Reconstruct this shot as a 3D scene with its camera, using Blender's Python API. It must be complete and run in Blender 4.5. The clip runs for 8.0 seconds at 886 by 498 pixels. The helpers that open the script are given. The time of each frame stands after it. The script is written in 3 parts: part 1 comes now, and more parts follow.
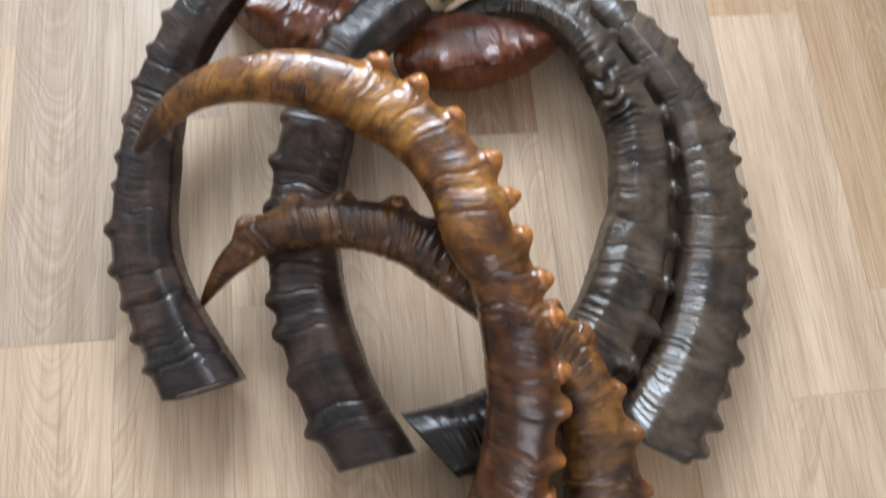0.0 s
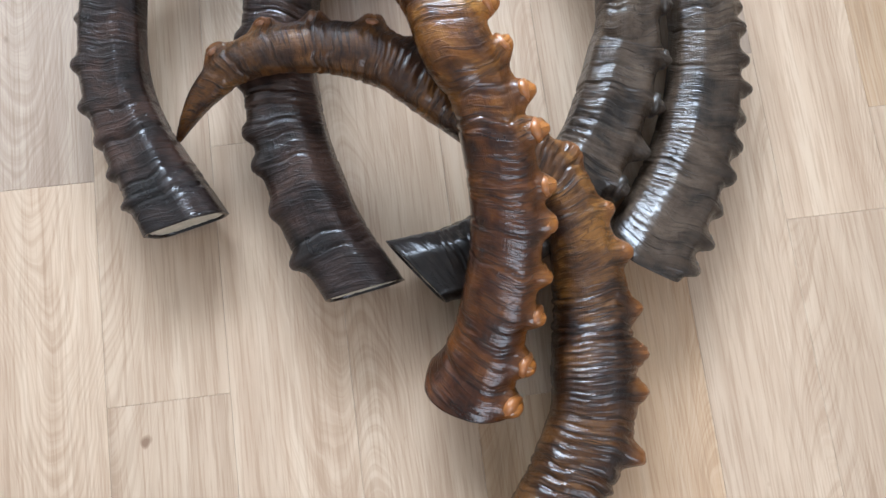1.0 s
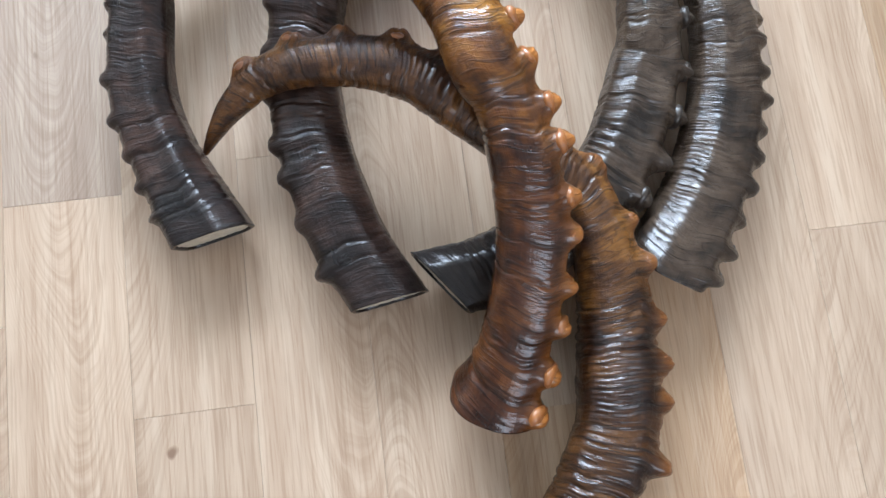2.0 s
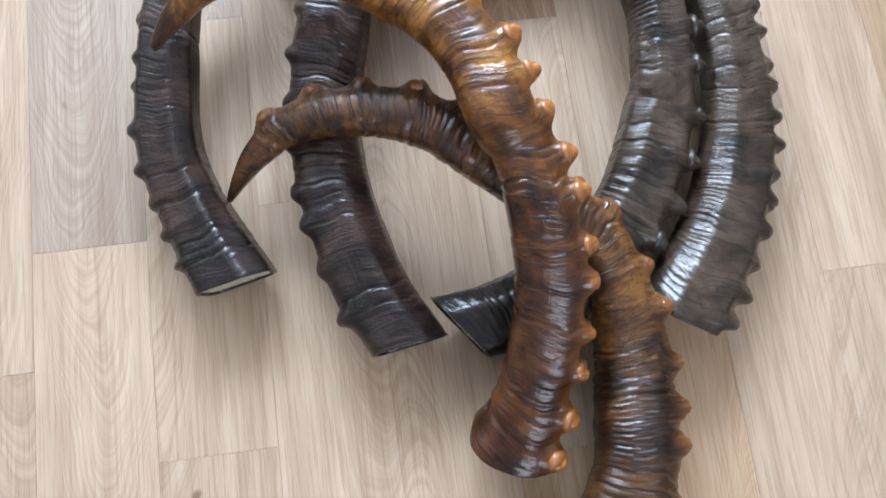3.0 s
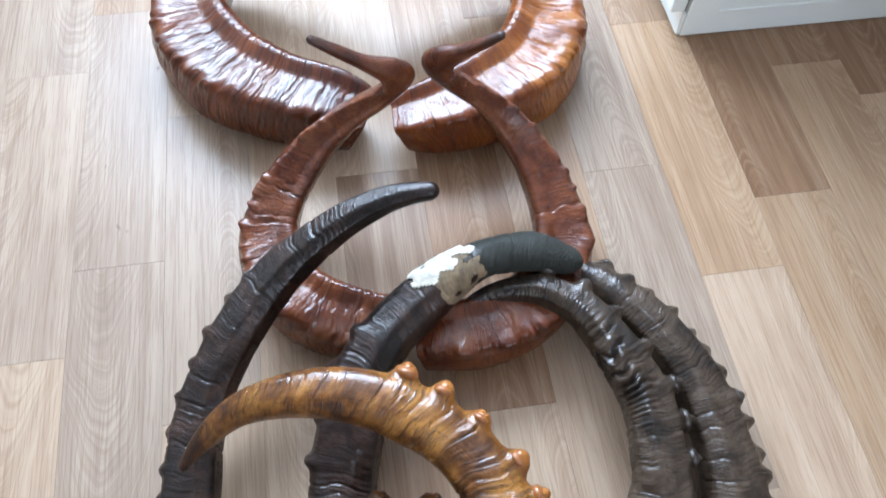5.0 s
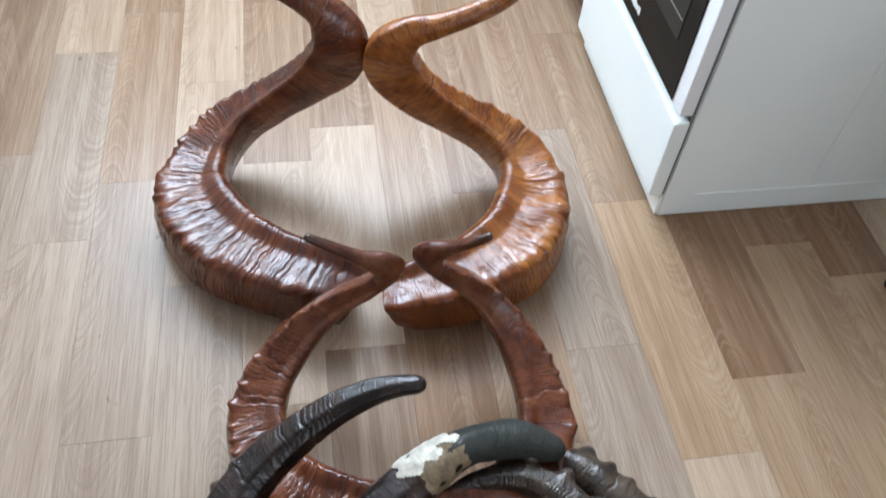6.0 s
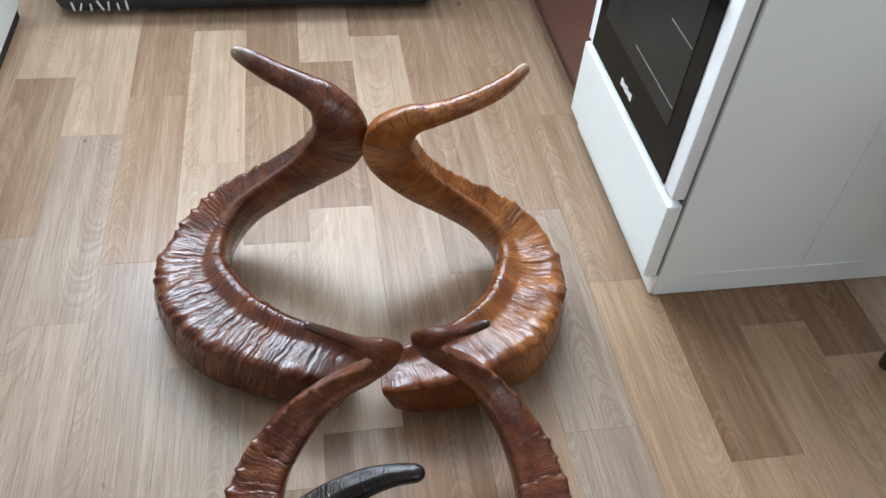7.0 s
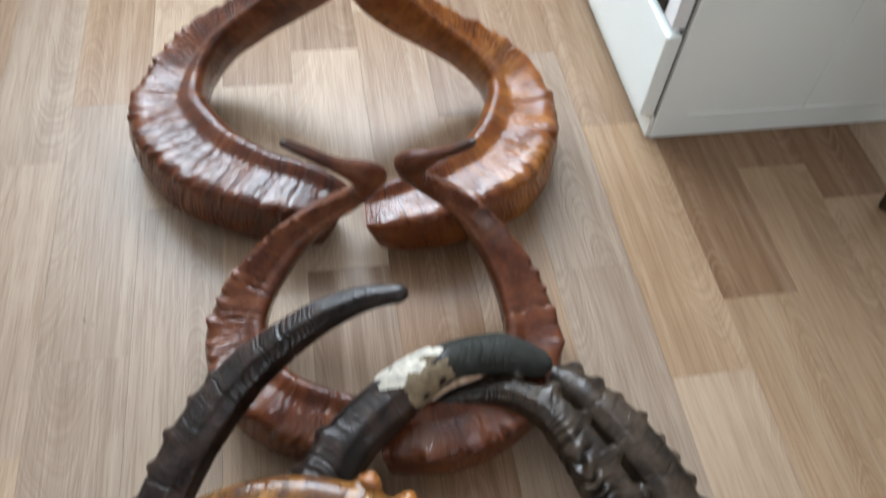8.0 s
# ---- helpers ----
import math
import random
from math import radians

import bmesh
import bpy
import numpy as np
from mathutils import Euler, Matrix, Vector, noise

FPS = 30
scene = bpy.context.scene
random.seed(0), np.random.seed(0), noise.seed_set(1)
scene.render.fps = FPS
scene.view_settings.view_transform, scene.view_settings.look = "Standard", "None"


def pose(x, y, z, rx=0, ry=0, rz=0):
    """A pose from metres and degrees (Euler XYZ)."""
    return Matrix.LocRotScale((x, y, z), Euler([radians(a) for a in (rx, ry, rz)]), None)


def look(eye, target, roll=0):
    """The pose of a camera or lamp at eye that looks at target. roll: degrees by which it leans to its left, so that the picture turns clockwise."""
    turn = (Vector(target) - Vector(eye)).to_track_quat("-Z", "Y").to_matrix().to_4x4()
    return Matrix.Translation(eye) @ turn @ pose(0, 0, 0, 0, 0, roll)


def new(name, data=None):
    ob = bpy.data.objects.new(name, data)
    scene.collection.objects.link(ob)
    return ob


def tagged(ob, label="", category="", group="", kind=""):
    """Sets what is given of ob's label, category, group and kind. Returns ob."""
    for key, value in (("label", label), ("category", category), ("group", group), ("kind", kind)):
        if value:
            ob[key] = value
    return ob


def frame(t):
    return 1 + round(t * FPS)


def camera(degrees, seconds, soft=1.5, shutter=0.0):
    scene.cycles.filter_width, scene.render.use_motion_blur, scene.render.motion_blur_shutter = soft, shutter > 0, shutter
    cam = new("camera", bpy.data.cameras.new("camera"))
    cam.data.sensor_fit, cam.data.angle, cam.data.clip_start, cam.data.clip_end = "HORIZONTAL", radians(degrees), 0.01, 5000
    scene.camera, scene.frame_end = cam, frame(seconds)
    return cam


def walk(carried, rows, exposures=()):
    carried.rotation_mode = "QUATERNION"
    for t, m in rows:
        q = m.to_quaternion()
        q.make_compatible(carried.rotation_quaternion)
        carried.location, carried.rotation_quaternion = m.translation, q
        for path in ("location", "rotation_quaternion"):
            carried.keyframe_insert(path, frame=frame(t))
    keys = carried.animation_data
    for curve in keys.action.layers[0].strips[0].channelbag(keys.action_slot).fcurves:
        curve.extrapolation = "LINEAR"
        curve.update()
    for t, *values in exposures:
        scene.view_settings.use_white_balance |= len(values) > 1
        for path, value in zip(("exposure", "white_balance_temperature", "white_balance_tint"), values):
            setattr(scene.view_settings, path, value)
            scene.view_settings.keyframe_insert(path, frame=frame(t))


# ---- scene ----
cam = camera(57.4, 8.0, soft=1.5, shutter=0.4)
PATH = [
    (0, (0.027, 0.159, 1.077), (0.229, 0.748, -0.824), 14.2),
    (0.5, (0.042, 0.109, 1.04), (0.23, 0.495, -0.913), 20.3),
    (1, (0.049, 0.076, 1.033), (0.213, 0.424, -0.93), 18.2),
    (1.5, (0.04, 0.071, 1.035), (0.197, 0.444, -0.924), 15.8),
    (3, (0.02, 0.099, 1.062), (0.149, 0.54, -0.885), 9.0),
    (3.5, (0.02, 0.157, 1.103), (0.162, 0.726, -0.809), 6.7),
    (4, (0.008, 0.206, 1.142), (0.197, 1.022, -0.674), 6.2),
    (4.2, (0.014, 0.226, 1.157), (0.207, 1.093, -0.635), 5.5),
    (5.3, (0.011, 0.28, 1.219), (0.253, 1.34, -0.46), 4.1),
    (5.5, (0.012, 0.298, 1.24), (0.263, 1.405, -0.407), 4.5),
    (6, (0.014, 0.334, 1.298), (0.302, 1.559, -0.256), 5.9),
    (6.5, (0.013, 0.343, 1.32), (0.316, 1.637, -0.175), 5.7),
    (7, (0.01, 0.348, 1.334), (0.32, 1.692, -0.115), 5.6),
    (7.5, (0.02, 0.338, 1.309), (0.334, 1.664, -0.155), 5.5),
    (8, (0.031, 0.291, 1.219), (0.324, 1.442, -0.39), 6.4),
]
walk(cam, [(t, look(eye, target, roll)) for t, eye, target, roll in PATH],
     exposures=[(0.0, 1.1, 6250, 10), (0.5, 1.26, 5950, 10), (1.5, 1.27, 5850, 10), (3.0, 1.26, 5700, 10), (3.5, 1.3, 5600, 10), (4.0, 1.28, 5600, 10),
                (5.5, 0.9, 5800, 10), (6.5, 0.46, 6150, 10), (7.5, 0.42, 6200, 10), (8.0, 0.5, 6400, 10)])

# ---- daylight ----
WINDOW_X0, WINDOW_X1, WINDOW_Z0, WINDOW_Z1, WALL_Y = -1.75, 1.15, 1.35, 2.6, 3.06
BACK_X0, BACK_X1 = 0.1, 1.85
world = bpy.data.worlds.new("sky")
scene.world = world
world.use_nodes = True
sky = world.node_tree.nodes.new("ShaderNodeTexSky")
sky.sky_type, sky.sun_disc = "NISHITA", False
sky.sun_elevation, sky.sun_rotation = radians(42), radians(90)
world.node_tree.links.new(sky.outputs["Color"], world.node_tree.nodes["Background"].inputs["Color"])
world.node_tree.nodes["Background"].inputs["Strength"].default_value = 0.12
sun = new("sun", bpy.data.lights.new("sun", "SUN"))
sun.data.energy, sun.data.angle, sun.data.color = 0.8, radians(12), (1.0, 0.95, 0.88)
sun.matrix_world = look((5.0, 0.0, 4.5), (0, 0, 0))


def window_light(name, x, y, z, target, width, height, watts, colour):
    lamp = new(name, bpy.data.lights.new(name, "AREA"))
    lamp.data.shape, lamp.data.size, lamp.data.size_y = "RECTANGLE", width, height
    lamp.data.energy, lamp.data.color = watts, colour
    lamp.matrix_world = look((x, y, z), target)
    return lamp


window_light("window_daylight", (WINDOW_X0 + WINDOW_X1) / 2, WALL_Y - 0.02, (WINDOW_Z0 + WINDOW_Z1) / 2,
             ((WINDOW_X0 + WINDOW_X1) / 2, WALL_Y - 2.0, (WINDOW_Z0 + WINDOW_Z1) / 2 + 0.1), WINDOW_X1 - WINDOW_X0, WINDOW_Z1 - WINDOW_Z0, 190, (0.80, 0.90, 1.0))
# unseen fill lamp, added to brighten the stove's near side and soften shadows
window_light("back_daylight", (BACK_X0 + BACK_X1) / 2, -1.88, (WINDOW_Z0 + WINDOW_Z1) / 2, ((BACK_X0 + BACK_X1) / 2, 0.0, 1.2),
             BACK_X1 - BACK_X0, WINDOW_Z1 - WINDOW_Z0, 18, (0.97, 0.98, 1.0))


# ---- materials ----
class Nodes:
    """Short hand for the node tree of one material."""

    def __init__(self, name):
        self.material = bpy.data.materials.new(name)
        self.material.use_nodes = True
        self.tree = self.material.node_tree
        self.shader = self.tree.nodes["Principled BSDF"]

    def add(self, kind, **values):
        node = self.tree.nodes.new(kind)
        for key, value in values.items():
            setattr(node, key, value)
        return node

    def link(self, out, into):
        self.tree.links.new(out, into)

    def put(self, socket, value):
        if isinstance(value, bpy.types.NodeSocket):
            self.link(value, socket)
        else:
            socket.default_value = value

    def math(self, operation, a, b=0.0, c=0.0):
        node = self.add("ShaderNodeMath", operation=operation)
        for socket, value in zip(node.inputs, (a, b, c)):
            self.put(socket, value)
        return node.outputs[0]

    def scaled(self, vector, scale, offset=(0, 0, 0)):
        node = self.add("ShaderNodeVectorMath", operation="MULTIPLY_ADD")
        self.put(node.inputs[0], vector)
        self.put(node.inputs[1], scale)
        self.put(node.inputs[2], offset)
        return node.outputs[0]

    def noise(self, vector, scale, detail=3.0, rough=0.55, distortion=0.0):
        node = self.add("ShaderNodeTexNoise")
        self.put(node.inputs["Vector"], vector)
        for key, value in (("Scale", scale), ("Detail", detail), ("Roughness", rough), ("Distortion", distortion)):
            node.inputs[key].default_value = value
        return node.outputs["Fac"]

    def ramp(self, fac, *stops):
        node = self.add("ShaderNodeValToRGB")
        self.link(fac, node.inputs[0])
        ends = node.color_ramp.elements
        while len(ends) < len(stops):
            ends.new(0.5)
        for end, (at, colour) in zip(ends, stops):
            end.position = at
            end.color = (*colour, 1) if isinstance(colour, tuple) else (colour, colour, colour, 1)
        return node.outputs["Color"]

    def mix(self, fac, a, b, blend="MIX"):
        node = self.add("ShaderNodeMix", data_type="RGBA", blend_type=blend)
        for socket, value in ((node.inputs[0], fac), (node.inputs[6], a), (node.inputs[7], b)):
            if isinstance(value, tuple):
                value = (*value, 1) if len(value) == 3 else value
            self.put(socket, value)
        return node.outputs[2]

    def bump(self, height, strength, distance):
        node = self.add("ShaderNodeBump")
        node.inputs["Strength"].default_value, node.inputs["Distance"].default_value = strength, distance
        self.link(height, node.inputs["Height"])
        self.link(node.outputs["Normal"], self.shader.inputs["Normal"])
        soft = self.add("ShaderNodeBump")
        soft.inputs["Strength"].default_value, soft.inputs["Distance"].default_value = strength * 0.28, distance
        self.link(height, soft.inputs["Height"])
        self.link(soft.outputs["Normal"], self.shader.inputs["Coat Normal"])

    def finish(self, colour, rough, metal=0.0, coat=0.0, specular=0.5):
        for key, value in (("Base Color", colour), ("Roughness", rough), ("Metallic", metal), ("Coat Weight", coat), ("Specular IOR Level", specular)):
            if isinstance(value, tuple):
                value = (*value, 1)
            self.put(self.shader.inputs[key], value)
        self.shader.inputs["Coat Roughness"].default_value = 0.06
        return self.material


def plain(name, colour, rough, metal=0.0, coat=0.0, spread=0.06, scale=9.0, relief=0.05):
    """Paint, metal or plastic with faint mottling, wear and relief."""
    n = Nodes(name)
    where = n.add("ShaderNodeTexCoord").outputs["Object"]
    broad, fine = n.noise(where, scale, 4), n.noise(where, scale * 30, 3)
    tone = n.math("ADD", n.math("MULTIPLY", broad, 0.7), n.math("MULTIPLY", fine, 0.3))
    low, high = tuple(c * (1 - spread) for c in colour), tuple(min(1, c * (1 + spread)) for c in colour)
    n.bump(fine, relief, 0.001)
    return n.finish(n.ramp(tone, (0.3, low), (0.7, high)), n.math("MULTIPLY_ADD", broad, 0.12, rough - 0.06), metal, coat)


def horn_material(name, deep, middle, light, knob, rough=0.30, streaks=0.5, coat=0.5, base_dark=None, base_reach=0.2, tip_dark=(0.30, 0.24, 0.22), lumpy=0.6, slate=None):
    """Varnished keratin: rings across, fibres along, broad patches, worn knobs."""
    n = Nodes(name)
    grain = n.add("ShaderNodeAttribute", attribute_name="grain").outputs["Vector"]
    worn = n.add("ShaderNodeAttribute", attribute_name="worn").outputs["Fac"]
    where = n.add("ShaderNodeTexCoord").outputs["Object"]
    rings = n.math("ADD", n.math("MULTIPLY", n.noise(n.scaled(grain, (300, 1.3, 1.3)), 1.0, 3, 0.6), 0.45),
                   n.math("MULTIPLY", n.noise(n.scaled(grain, (120, 1.0, 1.0)), 1.0, 3, 0.6), 0.55))
    bands = n.noise(n.scaled(grain, (24, 0.8, 0.8)), 1.0, 3, 0.6)
    fibre = n.noise(n.scaled(grain, (14, 26, 26)), 1.0, 3, 0.6)
    patch = n.noise(where, 11.0, 5, 0.62, 0.4)
    specks = n.noise(where, 230.0, 2, 0.5)
    cuts = n.ramp(n.noise(n.scaled(grain, (230, 0.7, 0.7)), 1.0, 1.0, 0.5), (0.60, 0.0), (0.66, 1.0))
    crack = n.add("ShaderNodeTexVoronoi", feature="DISTANCE_TO_EDGE")
    n.link(n.scaled(grain, (190, 1.3, 1.3)), crack.inputs["Vector"])
    crack.inputs["Scale"].default_value = 1.0
    cracked = n.math("MULTIPLY", n.ramp(crack.outputs["Distance"], (0.0, 1.0), (0.045, 0.0)), n.ramp(patch, (0.42, 0.0), (0.6, 1.0)))
    broad = n.math("ADD", n.math("MULTIPLY", bands, 0.5), n.math("MULTIPLY", patch, 0.5))
    colour = n.ramp(broad, (0.41, deep), (0.50, middle), (0.59, light))
    colour = n.mix(n.math("MULTIPLY", n.ramp(rings, (0.51, 0.0), (0.585, 1.0)), streaks), colour, tuple(c * 0.32 for c in deep), "MIX")
    colour = n.mix(n.math("MULTIPLY", n.ramp(fibre, (0.5, 0.0), (0.75, 1.0)), 0.14), colour, light, "MIX")
    colour = n.mix(n.math("MULTIPLY", n.ramp(specks, (0.66, 0.0), (0.74, 1.0)), 0.25), colour, tuple(c * 0.3 for c in deep), "MIX")
    colour = n.mix(n.math("MULTIPLY", cracked, 0.5), colour, tuple(c * 0.25 for c in deep), "MIX")
    colour = n.mix(n.math("MULTIPLY", cuts, min(1.0, 1.3 * streaks)), colour, tuple(c * 0.35 for c in deep), "MIX")
    tip = n.add("ShaderNodeAttribute", attribute_name="tip").outputs["Fac"]
    colour = n.mix(tip, colour, tip_dark, "MULTIPLY")
    bare = None
    if slate:
        bare = n.ramp(tip, (0.01, 0.0), (0.10, 1.0))
        colour = n.mix(bare, colour, n.ramp(patch, (0.35, tuple(c * 0.7 for c in slate)), (0.65, slate)))
    if base_dark:
        apart = n.add("ShaderNodeSeparateXYZ")
        n.link(grain, apart.inputs[0])
        reach = n.math("ADD", apart.outputs[0], n.math("MULTIPLY", patch, 0.12))
        colour = n.mix(n.ramp(reach, (0.05 + base_reach * 0.5, 1.0), (0.05 + base_reach, 0.0)), colour, base_dark, "MULTIPLY")
    colour = n.mix(n.math("MULTIPLY", worn, n.ramp(patch, (0.25, 0.55), (0.6, 1.0))), colour, knob)
    height = n.math("SUBTRACT", n.math("ADD", n.math("MULTIPLY", rings, 0.75), n.math("MULTIPLY", fibre, 0.25)), n.math("MULTIPLY", cracked, 0.25))
    lump = n.noise(n.scaled(grain, (120, 4.5, 4.5)), 1.0, 2, 0.5)
    dimple = n.noise(n.scaled(grain, (48, 2.6, 2.6)), 1.0, 2, 0.5)
    height = n.math("ADD", height, n.math("ADD", n.math("MULTIPLY", lump, lumpy), n.math("MULTIPLY", dimple, lumpy * 1.3)))
    height = n.math("MULTIPLY_ADD", cuts, -streaks, height)
    n.bump(height, 0.9, 0.004)
    shine = n.math("ADD", n.math("MULTIPLY", patch, 0.22), n.math("MULTIPLY_ADD", rings, 0.14, rough - 0.08))
    if slate:
        shine = n.math("MULTIPLY_ADD", bare, 0.22, shine)
        coat = n.math("MULTIPLY_ADD", bare, -0.9 * coat, coat)
    return n.finish(colour, shine, 0.0, coat, 0.07)


def plank_material():
    """Printed oak: every plank of its own tone, with cathedral figure, pores, knots and a satin varnish."""
    n = Nodes("oak_plank")
    info = n.add("ShaderNodeObjectInfo")
    pick, base = info.outputs["Random"], info.outputs["Color"]
    where = n.add("ShaderNodeTexCoord").outputs["Object"]
    far = n.add("ShaderNodeCombineXYZ")
    n.put(far.inputs[0], n.math("MULTIPLY", pick, 37.0))
    n.put(far.inputs[1], n.math("MULTIPLY", pick, 91.0))
    n.put(far.inputs[2], n.math("MULTIPLY", pick, 13.0))
    moved = n.add("ShaderNodeVectorMath", operation="ADD")
    n.link(where, moved.inputs[0])
    n.link(far.outputs[0], moved.inputs[1])
    v = moved.outputs[0]
    local = n.add("ShaderNodeSeparateXYZ")
    n.link(where, local.inputs[0])
    second = n.math("FRACT", n.math("MULTIPLY", pick, 17.3))
    third = n.math("FRACT", n.math("MULTIPLY", pick, 51.7))
    # growth rings cut at a slant: arches about a heart line, uneven in spacing
    heart = n.math("MULTIPLY_ADD", second, 0.19, -0.02)
    sway = n.noise(n.scaled(v, (2.0, 5.0, 1.0)), 1.0, 2.0, 0.5)
    off = n.math("ADD", n.math("SUBTRACT", local.outputs[0], heart), n.math("MULTIPLY_ADD", sway, 0.06, -0.03))
    bend = n.noise(n.scaled(v, (9.0, 3.0, 1.0)), 1.0, 3.0, 0.55)
    slope = n.math("MULTIPLY_ADD", third, 70.0, 35.0)
    rise = n.math("MULTIPLY", local.outputs[1], n.math("MULTIPLY_ADD", n.math("GREATER_THAN", third, 0.5), 2.0, -1.0))
    field = n.math("MULTIPLY_ADD", bend, 0.16, n.math("MULTIPLY_ADD", n.math("MULTIPLY", off, off), slope, rise))
    coords = n.add("ShaderNodeCombineXYZ")
    n.put(coords.inputs[0], n.math("MULTIPLY", field, 62.0))
    n.put(coords.inputs[1], n.math("MULTIPLY", pick, 40.0))
    figure = n.noise(coords.outputs[0], 1.0, 3.0, 0.6)
    pores = n.noise(n.scaled(v, (330, 9, 1)), 1.0, 3, 0.6)
    streak = n.noise(n.scaled(v, (46, 1.3, 1)), 1.0, 4, 0.65)
    cloud = n.noise(n.scaled(v, (8, 3.0, 1)), 1.0, 4, 0.6)
    knots = n.noise(n.scaled(v, (24, 15.0, 1)), 1.0, 2, 0.5)
    heartwood = n.ramp(n.math("ABSOLUTE", off), (0.02, 1.0), (0.10, 0.25))
    tone = n.mix(n.ramp(cloud, (0.36, 0.55), (0.60, 0.0)), base, n.mix(1.0, base, (0.74, 0.70, 0.68), "MULTIPLY"))
    dark = n.mix(1.0, base, (0.50, 0.42, 0.36), "MULTIPLY")
    pale = n.mix(0.55, base, (0.52, 0.42, 0.31))
    tone = n.mix(n.math("MULTIPLY", n.ramp(streak, (0.48, 0.0), (0.64, 1.0)), 0.40), tone, pale)
    tone = n.mix(n.math("MULTIPLY", n.ramp(streak, (0.34, 1.0), (0.48, 0.0)), 0.32), tone, dark)
    line = n.math("MULTIPLY", n.ramp(figure, (0.46, 0.0), (0.56, 0.75), (0.62, 1.0)), heartwood)
    tone = n.mix(n.math("MULTIPLY", line, 0.30), tone, dark)
    tone = n.mix(n.math("MULTIPLY", n.math("MULTIPLY", n.ramp(figure, (0.36, 1.0), (0.44, 0.0)), heartwood), 0.20), tone, pale)
    tone = n.mix(n.math("MULTIPLY", n.ramp(pores, (0.50, 0.0), (0.60, 1.0)), 0.34), tone, dark)
    tone = n.mix(n.math("MULTIPLY", n.ramp(knots, (0.75, 0.0), (0.80, 1.0)), 0.8), tone, n.mix(1.0, base, (0.36, 0.28, 0.24), "MULTIPLY"))
    n.bump(n.math("ADD", n.math("MULTIPLY", pores, 0.6), n.math("MULTIPLY", streak, 0.4)), 0.16, 0.0010)
    return n.finish(tone, n.math("MULTIPLY_ADD", cloud, 0.12, 0.26), 0.0, 0.0, 0.22)


OAK = plank_material()
JOINT = plain("floor_joint", (0.22, 0.16, 0.11), 0.7)
WALL_PAINT = plain("wall_paint", (0.35, 0.32, 0.285), 0.85, spread=0.04, scale=3)
CEILING_PAINT = plain("ceiling_paint", (0.42, 0.41, 0.395), 0.9, spread=0.03, scale=3)
ENAMEL = plain("white_enamel", (0.83, 0.88, 0.85), 0.32, coat=0.3, spread=0.025, scale=4, relief=0.02)
TRIM_WHITE = plain("white_plastic", (0.78, 0.79, 0.79), 0.38, spread=0.02, scale=5, relief=0.02)
# grey that paints the shade in the stove's front gaps
SHADE = plain("grey_gap_shade", (0.16, 0.16, 0.16), 0.7)
# near-black colour for the shade under the fridge
FOOT_SHADE = plain("black_foot_shade", (0.02, 0.02, 0.02), 0.7)
OVEN_GLASS = plain("black_oven_glass", (0.010, 0.010, 0.009), 0.12, spread=0.2, relief=0.0)
OVEN_GLASS.node_tree.nodes["Principled BSDF"].inputs["Specular IOR Level"].default_value = 0.06
OVEN_INSIDE = plain("oven_inner_pane", (0.028, 0.028, 0.025), 0.22, coat=0.0, spread=0.25, scale=6)
OVEN_INSIDE.node_tree.nodes["Principled BSDF"].inputs["Specular IOR Level"].default_value = 0.08
RACK = plain("pale_rack_reflection", (0.30, 0.30, 0.28), 0.4, metal=0.6)
LETTER = plain("pale_print", (0.75, 0.75, 0.73), 0.5)
MAHOGANY = plain("red_brown_cabinet", (0.085, 0.030, 0.022), 0.38, spread=0.25, scale=14, coat=0.2)
CLOTH = plain("charcoal_cloth", (0.035, 0.037, 0.038), 0.85, spread=0.3, scale=20, relief=0.4)
DARK_WOOD = plain("dark_wood", (0.07, 0.042, 0.028), 0.45, spread=0.25, scale=18)
BRASS = plain("dull_brass", (0.12, 0.10, 0.07), 0.35, metal=0.9, spread=0.2, scale=40)
BONE = plain("sawn_bone", (0.44, 0.385, 0.29), 0.75, spread=0.28, scale=55, relief=0.5)
WORN_BONE = plain("chalky_worn_horn", (0.60, 0.56, 0.47), 0.8, spread=0.5, scale=60, relief=0.7)
HORN_DARK = horn_material("dark_horn", (0.006, 0.0034, 0.0026), (0.017, 0.0085, 0.006), (0.044, 0.022, 0.015), (0.045, 0.030, 0.024), 0.30, 0.22, 0.7,
                          (0.5, 0.6, 0.72), 0.10, lumpy=0.3)
HORN_GREY = horn_material("grey_brown_horn", (0.014, 0.0098, 0.007), (0.043, 0.028, 0.018), (0.074, 0.051, 0.034), (0.055, 0.042, 0.032), 0.34, 0.25, 0.65, lumpy=0.3)
HORN_INNER = horn_material("black_based_horn", (0.014, 0.0098, 0.007), (0.043, 0.028, 0.018), (0.074, 0.051, 0.034), (0.055, 0.042, 0.032), 0.33, 0.4, 0.6,
                           (0.30, 0.34, 0.42), 0.24, tip_dark=(0.7, 0.75, 0.8), lumpy=0.3)
HORN_AMBER = horn_material("amber_horn", (0.050, 0.015, 0.003), (0.165, 0.060, 0.009), (0.33, 0.145, 0.025), (0.38, 0.14, 0.03), 0.3, 0.38, 0.85,
                           (0.30, 0.21, 0.20), 0.56, lumpy=0.25)
HORN_UMBER = horn_material("umber_horn", (0.030, 0.012, 0.006), (0.095, 0.038, 0.011), (0.20, 0.084, 0.018), (0.22, 0.080, 0.02), 0.30, 0.50, 0.7,
                           (0.38, 0.36, 0.42), 0.50, tip_dark=(0.55, 0.5, 0.45), lumpy=0.4)
